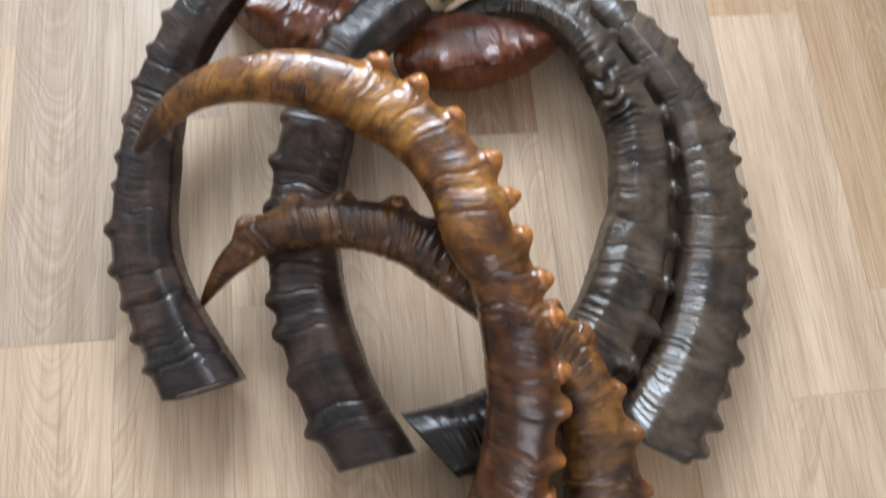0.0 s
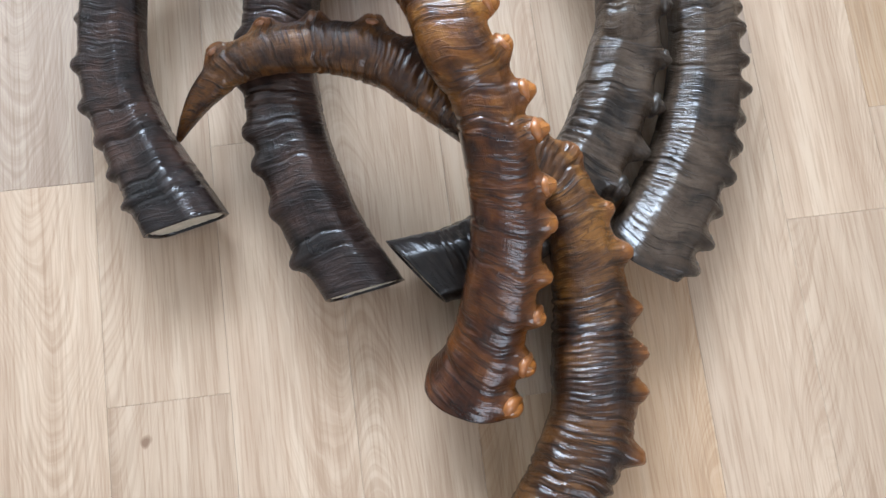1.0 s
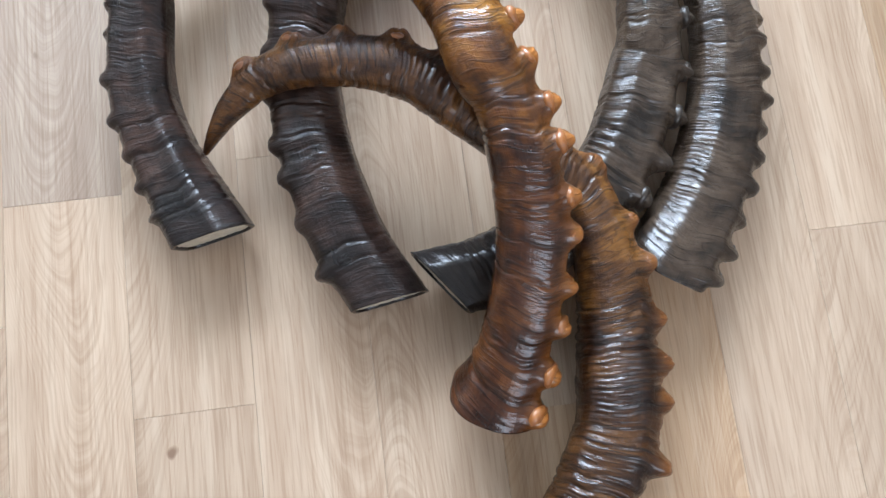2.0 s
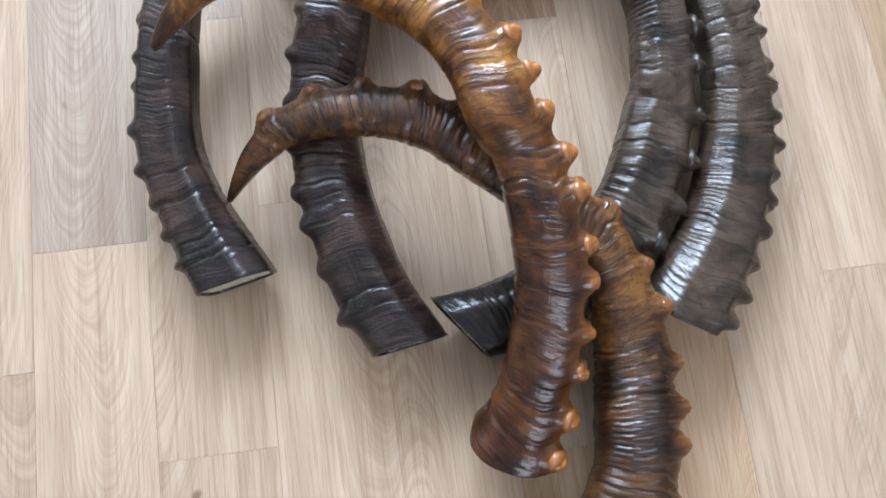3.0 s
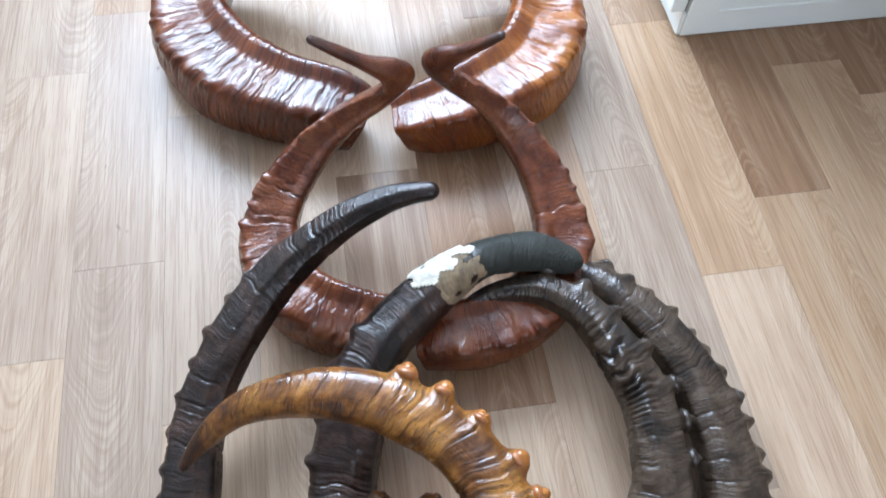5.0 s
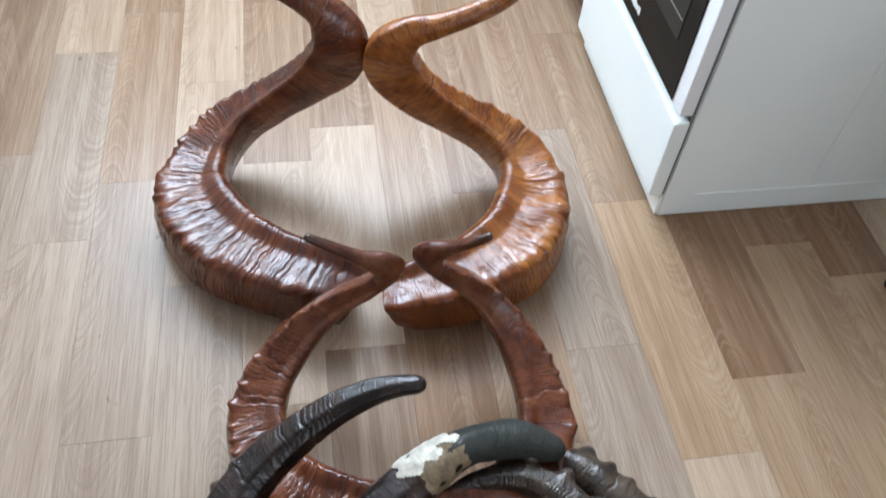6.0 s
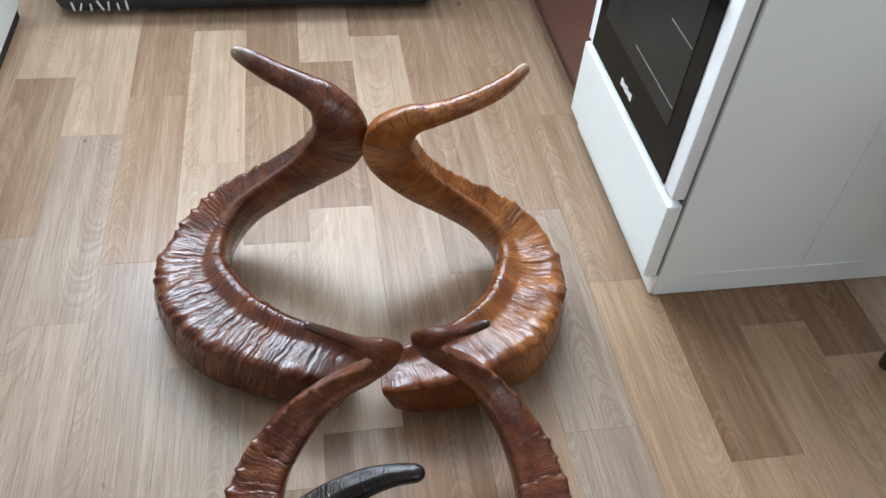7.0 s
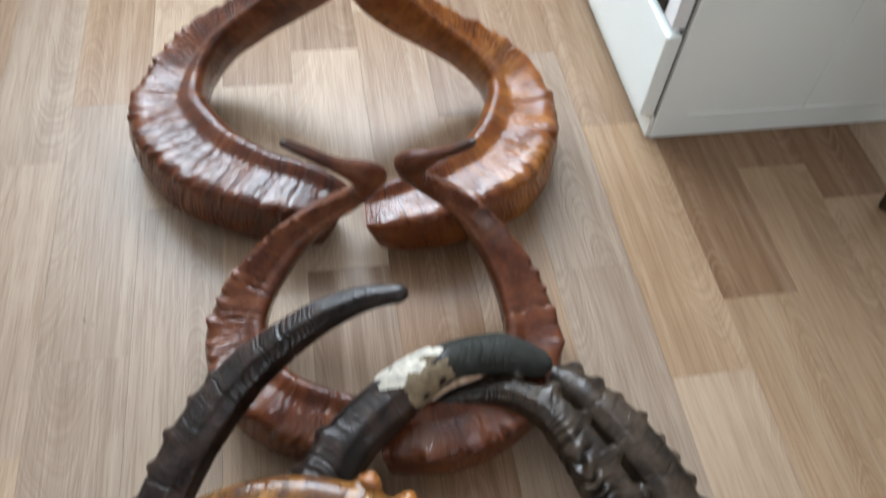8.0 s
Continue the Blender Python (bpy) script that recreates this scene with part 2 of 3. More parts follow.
HORN_WORN = horn_material("slate_tipped_horn", (0.007, 0.004, 0.003), (0.021, 0.0105, 0.0075), (0.050, 0.027, 0.019), (0.045, 0.030, 0.024), 0.32, 0.22, 0.65, (0.5, 0.55, 0.62), 0.10, tip_dark=(1.0, 1.0, 1.0), slate=(0.045, 0.047, 0.041), lumpy=0.3)
HORN_RED = horn_material("red_brown_horn", (0.070, 0.016, 0.006), (0.115, 0.029, 0.009), (0.165, 0.048, 0.014), (0.34, 0.26, 0.19), 0.28, 0.38, 0.85, (0.65, 0.55, 0.55), 0.24, tip_dark=(0.8, 0.75, 0.75), lumpy=0.55)
HORN_TAN = horn_material("orange_brown_horn", (0.17, 0.046, 0.009), (0.26, 0.080, 0.014), (0.36, 0.130, 0.024), (0.36, 0.26, 0.17), 0.28, 0.36, 0.85, (0.52, 0.38, 0.36), 0.26, tip_dark=(0.9, 0.9, 0.9), lumpy=0.55)
HORN_SMALL = horn_material("chestnut_horn", (0.078, 0.018, 0.0065), (0.130, 0.035, 0.0125), (0.180, 0.057, 0.020), (0.05, 0.03, 0.022), 0.3, 0.25, 0.75, tip_dark=(0.55, 0.48, 0.46), lumpy=0.6)


# ---- mesh helpers ----
def mesh_of(name, verts, faces, smooth=True):
    me = bpy.data.meshes.new(name)
    me.from_pydata(verts, [], faces)
    me.validate()
    if smooth:
        me.shade_smooth()
    me.update()
    return me


def part(name, mesh, material, parent, label=""):
    """One mesh object under a thing or under a part; takes a mesh or a bmesh."""
    if isinstance(mesh, bmesh.types.BMesh):
        me = bpy.data.meshes.new(name)
        mesh.to_mesh(me)
        mesh.free()
        mesh = me
    if not mesh.materials:
        mesh.materials.append(material)
    ob = new(name, mesh)
    ob.parent = parent
    return tagged(ob, label)


def box(x0, x1, y0, y1, z0, z1, bevel=0.0, segments=2):
    bm = bmesh.new()
    bmesh.ops.create_cube(bm, size=1, matrix=Matrix.LocRotScale(((x0 + x1) / 2, (y0 + y1) / 2, (z0 + z1) / 2), None, (x1 - x0, y1 - y0, z1 - z0)))
    if bevel:
        bmesh.ops.bevel(bm, geom=bm.edges[:], offset=bevel, segments=segments, affect="EDGES", profile=0.6)
    return bm


def structure(name, bm, material, label):
    ob = part(name, bm, material, None)
    return tagged(ob, label, name.split("_")[0], kind="structure")


# ---- the room ----
ROOM_X0, ROOM_X1, ROOM_Y0, CEILING = -2.25, 1.95, -1.9, 2.65
floor = structure("floor", box(ROOM_X0 - 0.1, ROOM_X1 + 0.1, ROOM_Y0 - 0.1, WALL_Y + 0.2, -0.06, -0.0035), JOINT, "oak-look plank floor with dark joints")
structure("ceiling", box(ROOM_X0 - 0.1, ROOM_X1 + 0.1, ROOM_Y0 - 0.1, WALL_Y + 0.2, CEILING, CEILING + 0.1), CEILING_PAINT, "plain white painted ceiling")
structure("wall_west", box(ROOM_X0 - 0.1, ROOM_X0, ROOM_Y0, WALL_Y, -0.003, CEILING), WALL_PAINT, "plain beige painted wall")
structure("wall_east", box(ROOM_X1, ROOM_X1 + 0.1, ROOM_Y0, WALL_Y, -0.003, CEILING), WALL_PAINT, "plain beige painted wall")
# south wall, out of view; its opening is cut for the added fill lamp
bm = box(ROOM_X0 - 0.1, BACK_X0, ROOM_Y0 - 0.1, ROOM_Y0, -0.003, CEILING)
for x0, x1, z0, z1 in ((BACK_X1, ROOM_X1 + 0.1, -0.003, CEILING), (BACK_X0, BACK_X1, -0.003, WINDOW_Z0), (BACK_X0, BACK_X1, WINDOW_Z1, CEILING)):
    bmesh.ops.create_cube(bm, size=1, matrix=Matrix.LocRotScale(((x0 + x1) / 2, ROOM_Y0 - 0.05, (z0 + z1) / 2), None, (x1 - x0, 0.1, z1 - z0)))
structure("wall_south", bm, WALL_PAINT, "plain beige wall with a window opening")
bm = box(ROOM_X0 - 0.1, WINDOW_X0, WALL_Y, WALL_Y + 0.2, -0.003, CEILING)
for x0, x1, z0, z1 in ((WINDOW_X1, ROOM_X1 + 0.1, -0.003, CEILING), (WINDOW_X0, WINDOW_X1, -0.003, WINDOW_Z0), (WINDOW_X0, WINDOW_X1, WINDOW_Z1, CEILING)):
    bmesh.ops.create_cube(bm, size=1, matrix=Matrix.LocRotScale(((x0 + x1) / 2, WALL_Y + 0.1, (z0 + z1) / 2), None, (x1 - x0, 0.2, z1 - z0)))
structure("wall_north", bm, WALL_PAINT, "plain beige wall with a window opening")


# ---- horns ----
DARK_WEST = [
    (-0.175, 0.316, 0.05, 0.0481),
    (-0.219, 0.413, 0.055, 0.0400),
    (-0.243, 0.5, 0.065, 0.0378),
    (-0.234, 0.618, 0.085, 0.0350),
    (-0.213, 0.701, 0.105, 0.0325),
    (-0.166, 0.778, 0.135, 0.033),
    (-0.104, 0.845, 0.165, 0.0316),
    (-0.039, 0.881, 0.2, 0.0266),
    (0.027, 0.903, 0.23, 0.0217),
    (0.09, 0.908, 0.255, 0.0168),
    (0.144, 0.901, 0.269, 0.0135),
]
DARK_WORN = [
    (0.031, 0.21, 0.052, 0.0466),
    (-0.01, 0.296, 0.055, 0.0449),
    (-0.037, 0.406, 0.06, 0.044),
    (-0.043, 0.494, 0.065, 0.0438),
    (-0.035, 0.567, 0.07, 0.0434),
    (-0.019, 0.626, 0.09, 0.0438),
    (0.001, 0.697, 0.1, 0.0398),
    (0.046, 0.755, 0.115, 0.0379),
    (0.095, 0.795, 0.125, 0.0375),
    (0.152, 0.835, 0.13, 0.0347),
    (0.212, 0.861, 0.13, 0.0302),
    (0.287, 0.866, 0.125, 0.0322),
    (0.338, 0.851, 0.115, 0.0247),
    (0.368, 0.845, 0.108, 0.0137),
]
DARK_INNER = [
    (0.093, 0.225, 0.06, 0.0452),
    (0.161, 0.236, 0.055, 0.0451),
    (0.237, 0.267, 0.053, 0.045),
    (0.303, 0.319, 0.053, 0.0442),
    (0.351, 0.38, 0.055, 0.044),
    (0.394, 0.475, 0.06, 0.0425),
    (0.403, 0.516, 0.075, 0.037),
    (0.408, 0.613, 0.09, 0.0355),
    (0.384, 0.692, 0.1, 0.032),
    (0.347, 0.77, 0.1, 0.0269),
    (0.286, 0.813, 0.1, 0.0212),
    (0.218, 0.818, 0.095, 0.0144),
    (0.164, 0.802, 0.09, 0.0067),
]
DARK_OUTER = [
    (0.381, 0.218, 0.05, 0.0523),
    (0.431, 0.283, 0.05, 0.0488),
    (0.47, 0.354, 0.05, 0.0459),
    (0.499, 0.442, 0.055, 0.0428),
    (0.507, 0.541, 0.065, 0.038),
    (0.498, 0.639, 0.07, 0.0358),
    (0.468, 0.715, 0.075, 0.0348),
    (0.427, 0.786, 0.075, 0.032),
    (0.385, 0.834, 0.07, 0.0273),
    (0.328, 0.866, 0.065, 0.0195),
    (0.276, 0.874, 0.06, 0.0089),
]
AMBER_HIGH = [
    (0.138, 0.077, 0.055, 0.0498),
    (0.166, 0.132, 0.085, 0.0416),
    (0.187, 0.198, 0.125, 0.0398),
    (0.197, 0.268, 0.16, 0.0389),
    (0.191, 0.338, 0.19, 0.0369),
    (0.179, 0.399, 0.205, 0.0355),
    (0.16, 0.433, 0.22, 0.0381),
    (0.141, 0.504, 0.222, 0.0378),
    (0.107, 0.558, 0.225, 0.0363),
    (0.055, 0.600, 0.23, 0.0365),
    (0.003, 0.627, 0.235, 0.0345),
    (-0.051, 0.640, 0.235, 0.0310),
    (-0.106, 0.645, 0.225, 0.0255),
    (-0.158, 0.643, 0.2, 0.0200),
    (-0.202, 0.622, 0.175, 0.0145),
    (-0.237, 0.594, 0.15, 0.005),
]
AMBER_LOW = [
    (0.185, -0.12, 0.06, 0.0493),
    (0.238, -0.048, 0.06, 0.0488),
    (0.278, 0.025, 0.06, 0.0483),
    (0.291, 0.104, 0.065, 0.0461),
    (0.298, 0.185, 0.075, 0.0422),
    (0.29, 0.253, 0.09, 0.0353),
    (0.271, 0.313, 0.1, 0.0312),
    (0.21, 0.363, 0.12, 0.0307),
    (0.15, 0.409, 0.135, 0.0303),
    (0.09, 0.461, 0.14, 0.0316),
    (0.033, 0.484, 0.14, 0.0296),
    (-0.033, 0.495, 0.13, 0.0272),
    (-0.09, 0.491, 0.11, 0.0229),
    (-0.133, 0.467, 0.09, 0.017),
    (-0.159, 0.445, 0.07, 0.0103),
    (-0.179, 0.423, 0.051, 0.0035),
]
RAM_LARGE_RED = [
    (0.06, 1.217, 0.056, 0.048, 0.054, 8),
    (0.007, 1.238, 0.066, 0.064, 0.066, 8),
    (-0.081, 1.28, 0.066, 0.07, 0.066, 8),
    (-0.176, 1.353, 0.068, 0.08, 0.068, 8),
    (-0.234, 1.473, 0.068, 0.077, 0.065, 8),
    (-0.213, 1.57, 0.085, 0.06, 0.056, 7),
    (-0.153, 1.629, 0.125, 0.046, 0.052, 15),
    (-0.082, 1.64, 0.168, 0.036, 0.047, 26),
    (0.004, 1.637, 0.226, 0.030, 0.051, 32),
    (0.058, 1.63, 0.280, 0.028, 0.063, 32),
    (0.070, 1.622, 0.336, 0.027, 0.058, 28),
    (0.047, 1.636, 0.385, 0.026, 0.038, 15),
    (0.001, 1.655, 0.41, 0.024, 0.027, 0),
    (-0.055, 1.672, 0.435, 0.021, 0.022, 0),
    (-0.092, 1.684, 0.455, 0.018, 0.018, 0),
    (-0.121, 1.694, 0.47, 0.012, 0.012, 0),
]
RAM_LARGE_TAN = [
    (0.128, 1.209, 0.047, 0.044, 0.045, -8),
    (0.189, 1.207, 0.059, 0.058, 0.058, -8),
    (0.28, 1.227, 0.066, 0.07, 0.066, -8),
    (0.379, 1.289, 0.068, 0.08, 0.068, -8),
    (0.441, 1.406, 0.068, 0.077, 0.065, -8),
    (0.437, 1.499, 0.085, 0.06, 0.056, -7),
    (0.386, 1.553, 0.125, 0.046, 0.052, -15),
    (0.314, 1.57, 0.168, 0.036, 0.047, -26),
    (0.231, 1.575, 0.226, 0.030, 0.051, -32),
    (0.179, 1.591, 0.280, 0.028, 0.061, -32),
    (0.171, 1.58, 0.336, 0.027, 0.052, -28),
    (0.203, 1.57, 0.38, 0.025, 0.033, -15),
    (0.25, 1.562, 0.4, 0.022, 0.023, 0),
    (0.312, 1.559, 0.425, 0.02, 0.02, 0),
    (0.378, 1.574, 0.45, 0.018, 0.018, 0),
    (0.431, 1.61, 0.47, 0.011, 0.011, 0),
]
RAM_SMALL_RED = [
    (0.075, 0.795, 0.052, 0.046, 0.05, 8),
    (0.019, 0.81, 0.052, 0.05, 0.05, 8),
    (-0.049, 0.846, 0.052, 0.053, 0.05, 8),
    (-0.099, 0.906, 0.054, 0.052, 0.048, 8),
    (-0.115, 0.977, 0.062, 0.049, 0.044, 8),
    (-0.094, 1.037, 0.085, 0.043, 0.04, 7),
    (-0.05, 1.084, 0.12, 0.036, 0.036, 5),
    (-0.003, 1.107, 0.16, 0.028, 0.033, 5),
    (0.046, 1.111, 0.205, 0.021, 0.03, 0),
    (0.087, 1.107, 0.24, 0.018, 0.03, 0),
    (0.112, 1.1, 0.275, 0.016, 0.031, 0),
    (0.1, 1.095, 0.305, 0.016, 0.022, 0),
    (0.062, 1.094, 0.33, 0.014, 0.012, 0),
    (0.019, 1.096, 0.36, 0.011, 0.009, 0),
    (-0.015, 1.097, 0.385, 0.006, 0.006, 0),
]
RAM_SMALL_BROWN = [
    (0.102, 0.781, 0.052, 0.046, 0.05, -8),
    (0.192, 0.776, 0.052, 0.05, 0.05, -8),
    (0.27, 0.802, 0.052, 0.053, 0.05, -8),
    (0.328, 0.853, 0.054, 0.052, 0.048, -8),
    (0.356, 0.914, 0.062, 0.049, 0.044, -8),
    (0.352, 0.984, 0.085, 0.043, 0.04, -7),
    (0.328, 1.048, 0.12, 0.036, 0.036, -5),
    (0.289, 1.098, 0.16, 0.028, 0.033, -5),
    (0.247, 1.116, 0.205, 0.021, 0.03, 0),
    (0.203, 1.122, 0.24, 0.018, 0.03, 0),
    (0.175, 1.119, 0.275, 0.016, 0.031, 0),
    (0.182, 1.111, 0.305, 0.016, 0.022, 0),
    (0.207, 1.099, 0.33, 0.014, 0.012, 0),
    (0.234, 1.082, 0.36, 0.011, 0.009, 0),
    (0.26, 1.072, 0.385, 0.006, 0.006, 0),
]


def spline(rows, step):
    """Rows resampled at even steps along a smooth curve through them."""
    p = np.array(rows, float)
    p = np.vstack([2 * p[0] - p[1], p, 2 * p[-1] - p[-2]])
    u = np.linspace(0, 1, 40, endpoint=False)[:, None]
    out = []
    for i in range(1, len(p) - 2):
        a, b, c, d = p[i - 1:i + 3]
        out.append(0.5 * (2 * b + (c - a) * u + (2 * a - 5 * b + 4 * c - d) * u ** 2 + (3 * b - a - 3 * c + d) * u ** 3))
    q = np.vstack(out + [p[-2][None]])
    s = np.concatenate([[0], np.cumsum(np.linalg.norm(np.diff(q[:, :3], axis=0), axis=1))])
    for _ in range(2):
        q[1:-1] = 0.25 * q[:-2] + 0.5 * q[1:-1] + 0.25 * q[2:]
    at = np.linspace(0, s[-1], max(20, int(s[-1] / step)))
    return np.stack([np.interp(at, s, q[:, k]) for k in range(q.shape[1])], 1), at


def wobble(rng, length, spacing):
    """A smooth random line along a length."""
    n = int(length / spacing) + 6
    knots = rng.uniform(-1, 1, n)

    def value(s):
        x = np.clip(s / spacing + 2, 0, n - 2.001)
        i = x.astype(int)
        f = x - i
        f = f * f * (3 - 2 * f)
        return knots[i] * (1 - f) + knots[i + 1] * f
    return value


def outline(corners, soft, angles):
    """Radius of a rounded many-cornered section at the given angles; corners in order round the centre."""
    fine = np.radians(np.arange(720) / 2)
    ray = np.stack([np.cos(fine), np.sin(fine)], 1)
    radius = np.full(720, 9.0)
    for p, q in zip(corners, corners[1:] + corners[:1]):
        p, e = np.array(p), np.array(q) - np.array(p)
        cross = ray[:, 0] * e[1] - ray[:, 1] * e[0]
        cross = np.where(abs(cross) < 1e-9, 1e-9, cross)
        r = (p[0] * e[1] - p[1] * e[0]) / cross
        u = (p[0] * ray[:, 1] - p[1] * ray[:, 0]) / cross
        radius = np.where((r > 0) & (u > -0.001) & (u < 1.001), np.minimum(radius, r), radius)
    lag = np.minimum(np.arange(720), 720 - np.arange(720)) / 2
    kernel = np.exp(-(lag / soft) ** 2)
    smooth = np.real(np.fft.ifft(np.fft.fft(radius) * np.fft.fft(kernel / kernel.sum())))
    return np.interp(angles, fine, smooth, period=2 * np.pi)


def mirrored(corners):
    return [(-x, y) for x, y in corners][::-1]


# flat upper face, ribbed slanting inner face, knobs along the outer edge
IBEX = [(1.0, 0.5), (0.82, 0.88), (-0.38, 0.96), (-0.95, 0.42), (-1.0, -0.5), (-0.7, -0.95), (0.8, -0.95), (1.0, -0.6)]
# beaded outer edge, hollowed face, raised inner rim, steep walls
RAM = [(-0.90, 0.60), (-1.06, 0.0), (-1.08, -0.5), (-0.75, -0.95), (0.72, -0.95), (0.92, -0.2), (0.98, 0.68), (0.74, 0.96), (0.40, 0.72), (-0.72, 0.86)][::-1]

KNOB_MESHES = []
for k in range(4):
    bm = bmesh.new()
    bmesh.ops.create_icosphere(bm, subdivisions=2, radius=1)
    for v in bm.verts:
        v.co *= 1 + 0.22 * noise.noise(v.co * 1.3 + Vector((k * 7, 0, 0)))
        v.co.z *= 0.85
    for f in bm.faces:
        f.smooth = True
    me = bpy.data.meshes.new("knob")
    bm.to_mesh(me)
    bm.free()
    KNOB_MESHES.append(me)


def horn(name, label, rows, material, seed, ripple, wave, grooves, power=2.5, squash=0.88, turn=0.0, knobs=None, knob_material=None, hollow=0.0, skew=0.0, bead=None, core=None, ribs=(), slant=0.0, section=None, soft=7.0, knob_scale=1.0, tip_from=0.72, knob_long=1.0, lip=0.0):
    """A curved horn: a ringed shaft swept along its centre line, a sawn base and knobs.
    rows: centre, half width (and half height, twist). knobs: first and last fraction, count, angle, height."""
    rng = np.random.RandomState(seed)
    q, s = spline(rows, 0.0017)
    c, a = q[:, :3].copy(), q[:, 3]
    b, tw = (q[:, 4], q[:, 5]) if q.shape[1] > 4 else (a * squash, np.zeros(len(a)))
    length = s[-1]
    tangent = np.gradient(c, axis=0)
    tangent /= np.linalg.norm(tangent, axis=1)[:, None]
    side = np.cross(tangent, (0, 0, 1.0))
    side /= np.linalg.norm(side, axis=1)[:, None]
    up = np.cross(side, tangent)
    if bead is not None:
        # carry the first frame along, for horns that climb and bend back
        for i in range(1, len(s)):
            side[i] = side[i - 1] - tangent[i] * (side[i - 1] @ tangent[i])
            side[i] /= np.linalg.norm(side[i])
        up = np.cross(side, tangent)
    t = np.radians(tw + turn)[:, None]
    side, up = side * np.cos(t) + up * np.sin(t), up * np.cos(t) - side * np.sin(t)
    segments = 72
    th = np.linspace(0, 2 * np.pi, segments, endpoint=False)
    cx = np.sign(np.cos(th)) * np.abs(np.cos(th)) ** (2 / power)
    cy = np.sign(np.sin(th)) * np.abs(np.sin(th)) ** (2 / power)
    if section:
        reach = outline(section, soft, th)
        rounded = np.clip((s / length - tip_from) / 0.10, 0, 1)[:, None]
        cx = (1 - rounded) * reach * np.cos(th) + rounded * np.cos(th)
        cy = (1 - rounded) * reach * np.sin(th) + rounded * np.sin(th)
    else:
        cx, cy = np.tile(cx, (len(s), 1)), np.tile(cy, (len(s), 1))
    # rings: warped round the shaft, so that no two sides match
    ph = rng.uniform(0, 6.28, 4)
    warp = 0.006 * np.sin(th + ph[0]) + 0.003 * np.sin(2 * th + ph[1]) + 0.0015 * np.sin(5 * th + ph[2])
    S = s[:, None] + warp[None, :] + 0.0016 * np.sin(4 * th[None, :] + 31 * s[:, None] + ph[1]) + 0.0010 * np.sin(7 * th[None, :] - 47 * s[:, None] + ph[2])
    if bead is not None:
        # crumpled folds
        S = S + 0.0016 * np.sin(9 * th[None, :] + 83 * s[:, None] + ph[0]) + 0.0011 * np.sin(14 * th[None, :] - 131 * s[:, None] + ph[3])
    fine, coarse, uneven = wobble(rng, length + 0.1, wave), wobble(rng, length + 0.1, wave * 3.3), wobble(rng, length + 0.1, 0.06)
    around = (0.55 + 0.45 * uneven(s))[:, None] * (0.8 + 0.4 * np.sin(th + ph[3] + 12 * s[:, None]))
    fade = np.clip(a / a.max(), 0.15, 1)[:, None]
    push = fade * (ripple * fine(S) * around + 0.16 * ripple * coarse(S + 0.004 * np.sin(3 * th)[None, :]))
    for k in range(grooves):
        at = rng.uniform(0.04, 0.92) * length
        push -= fade * max(ripple, 0.0018) * rng.uniform(0.7, 1.5) * np.exp(-((S - at) / rng.uniform(0.0012, 0.0022)) ** 2)
    if lip:
        push += lip * np.exp(-(S / 0.014) ** 2) - 0.5 * lip * np.exp(-((S - 0.034) / 0.004) ** 2) + 0.35 * lip * np.exp(-((S - 0.044) / 0.006) ** 2)
    lumps = wobble(rng, length + 0.1, 0.05)
    push += fade * 0.0016 * np.sin(3 * th + 5 * s[:, None] * 8)[:] * lumps(s)[:, None]
    if bead is not None:
        edge = np.exp(-(np.angle(np.exp(1j * (th - radians(bead)))) / 0.17) ** 2)[None, :]
        beads = wobble(rng, length + 0.1, 0.0095)
        push += fade * edge * (0.0075 * np.maximum(beads(S), -0.7) + 0.0040)
    for angle, depth, first, last, pitch, spread in ribs:
        rib_edge = np.exp(-(np.angle(np.exp(1j * (th - radians(angle)))) / spread) ** 2)[None, :]
        pitch = pitch * (1 + 0.18 * np.sin(17 * s)[:, None] * np.sin(5 * s)[:, None])
        comb = np.abs(np.sin(np.pi * S / pitch)) ** 0.7 - 0.5
        gate = (np.clip((s / length - first) / 0.08, 0, 1) * np.clip((last - s / length) / 0.08, 0, 1))[:, None]
        push += depth * fade * rib_edge * comb * gate * (0.7 + 0.5 * uneven(s)[:, None])
    worn = np.zeros_like(push)
    places = []
    if knobs:
        first, last, count, angle, height = knobs
        line = np.exp(-(np.angle(np.exp(1j * (th - radians(angle)))) / 0.30) ** 2)[None, :]
        span = np.clip((s / length - first + 0.03) / 0.03, 0, 1) * np.clip((last + 0.03 - s / length) / 0.05, 0, 1)
        push += 0.0035 * fade * line * span[:, None]
        worn = np.maximum(worn, 0.45 * line * span[:, None])
        for k in range(count):
            at = length * (first + (last - first) * (k + rng.uniform(-0.16, 0.16)) / max(1, count - 1))
            way = radians(angle + rng.uniform(-9, 9))
            size = np.interp(at, s, a) / a.max()
            h = height * (0.45 + 0.55 * size) * rng.uniform(0.75, 1.2)
            d = np.angle(np.exp(1j * (th - way)))[None, :]
            long = knob_long * rng.uniform(0.0115, 0.0155)
            bell = np.exp(-(((s[:, None] - at) / long) ** 2 + (d / 0.36) ** 2) ** 1.5)
            ridge = np.exp(-(((s[:, None] - at) / (long * 0.8)) ** 2 + (d / 1.1) ** 2))
            push += 1.15 * h * bell + 0.25 * h * ridge
            worn = np.maximum(worn, bell ** 1.5)
            places.append((at, way, h))
    if bead is not None:
        worn = np.maximum(worn, 0.8 * np.clip((s - length + 0.045) / 0.04, 0, 1)[:, None])
    # rounded tip, slight flare of the sawn rim
    end = np.clip((length - s) / (a[-1] * 1.2 + 1e-4), 0, 1)
    cap = np.sqrt(1 - (1 - end) ** 2)
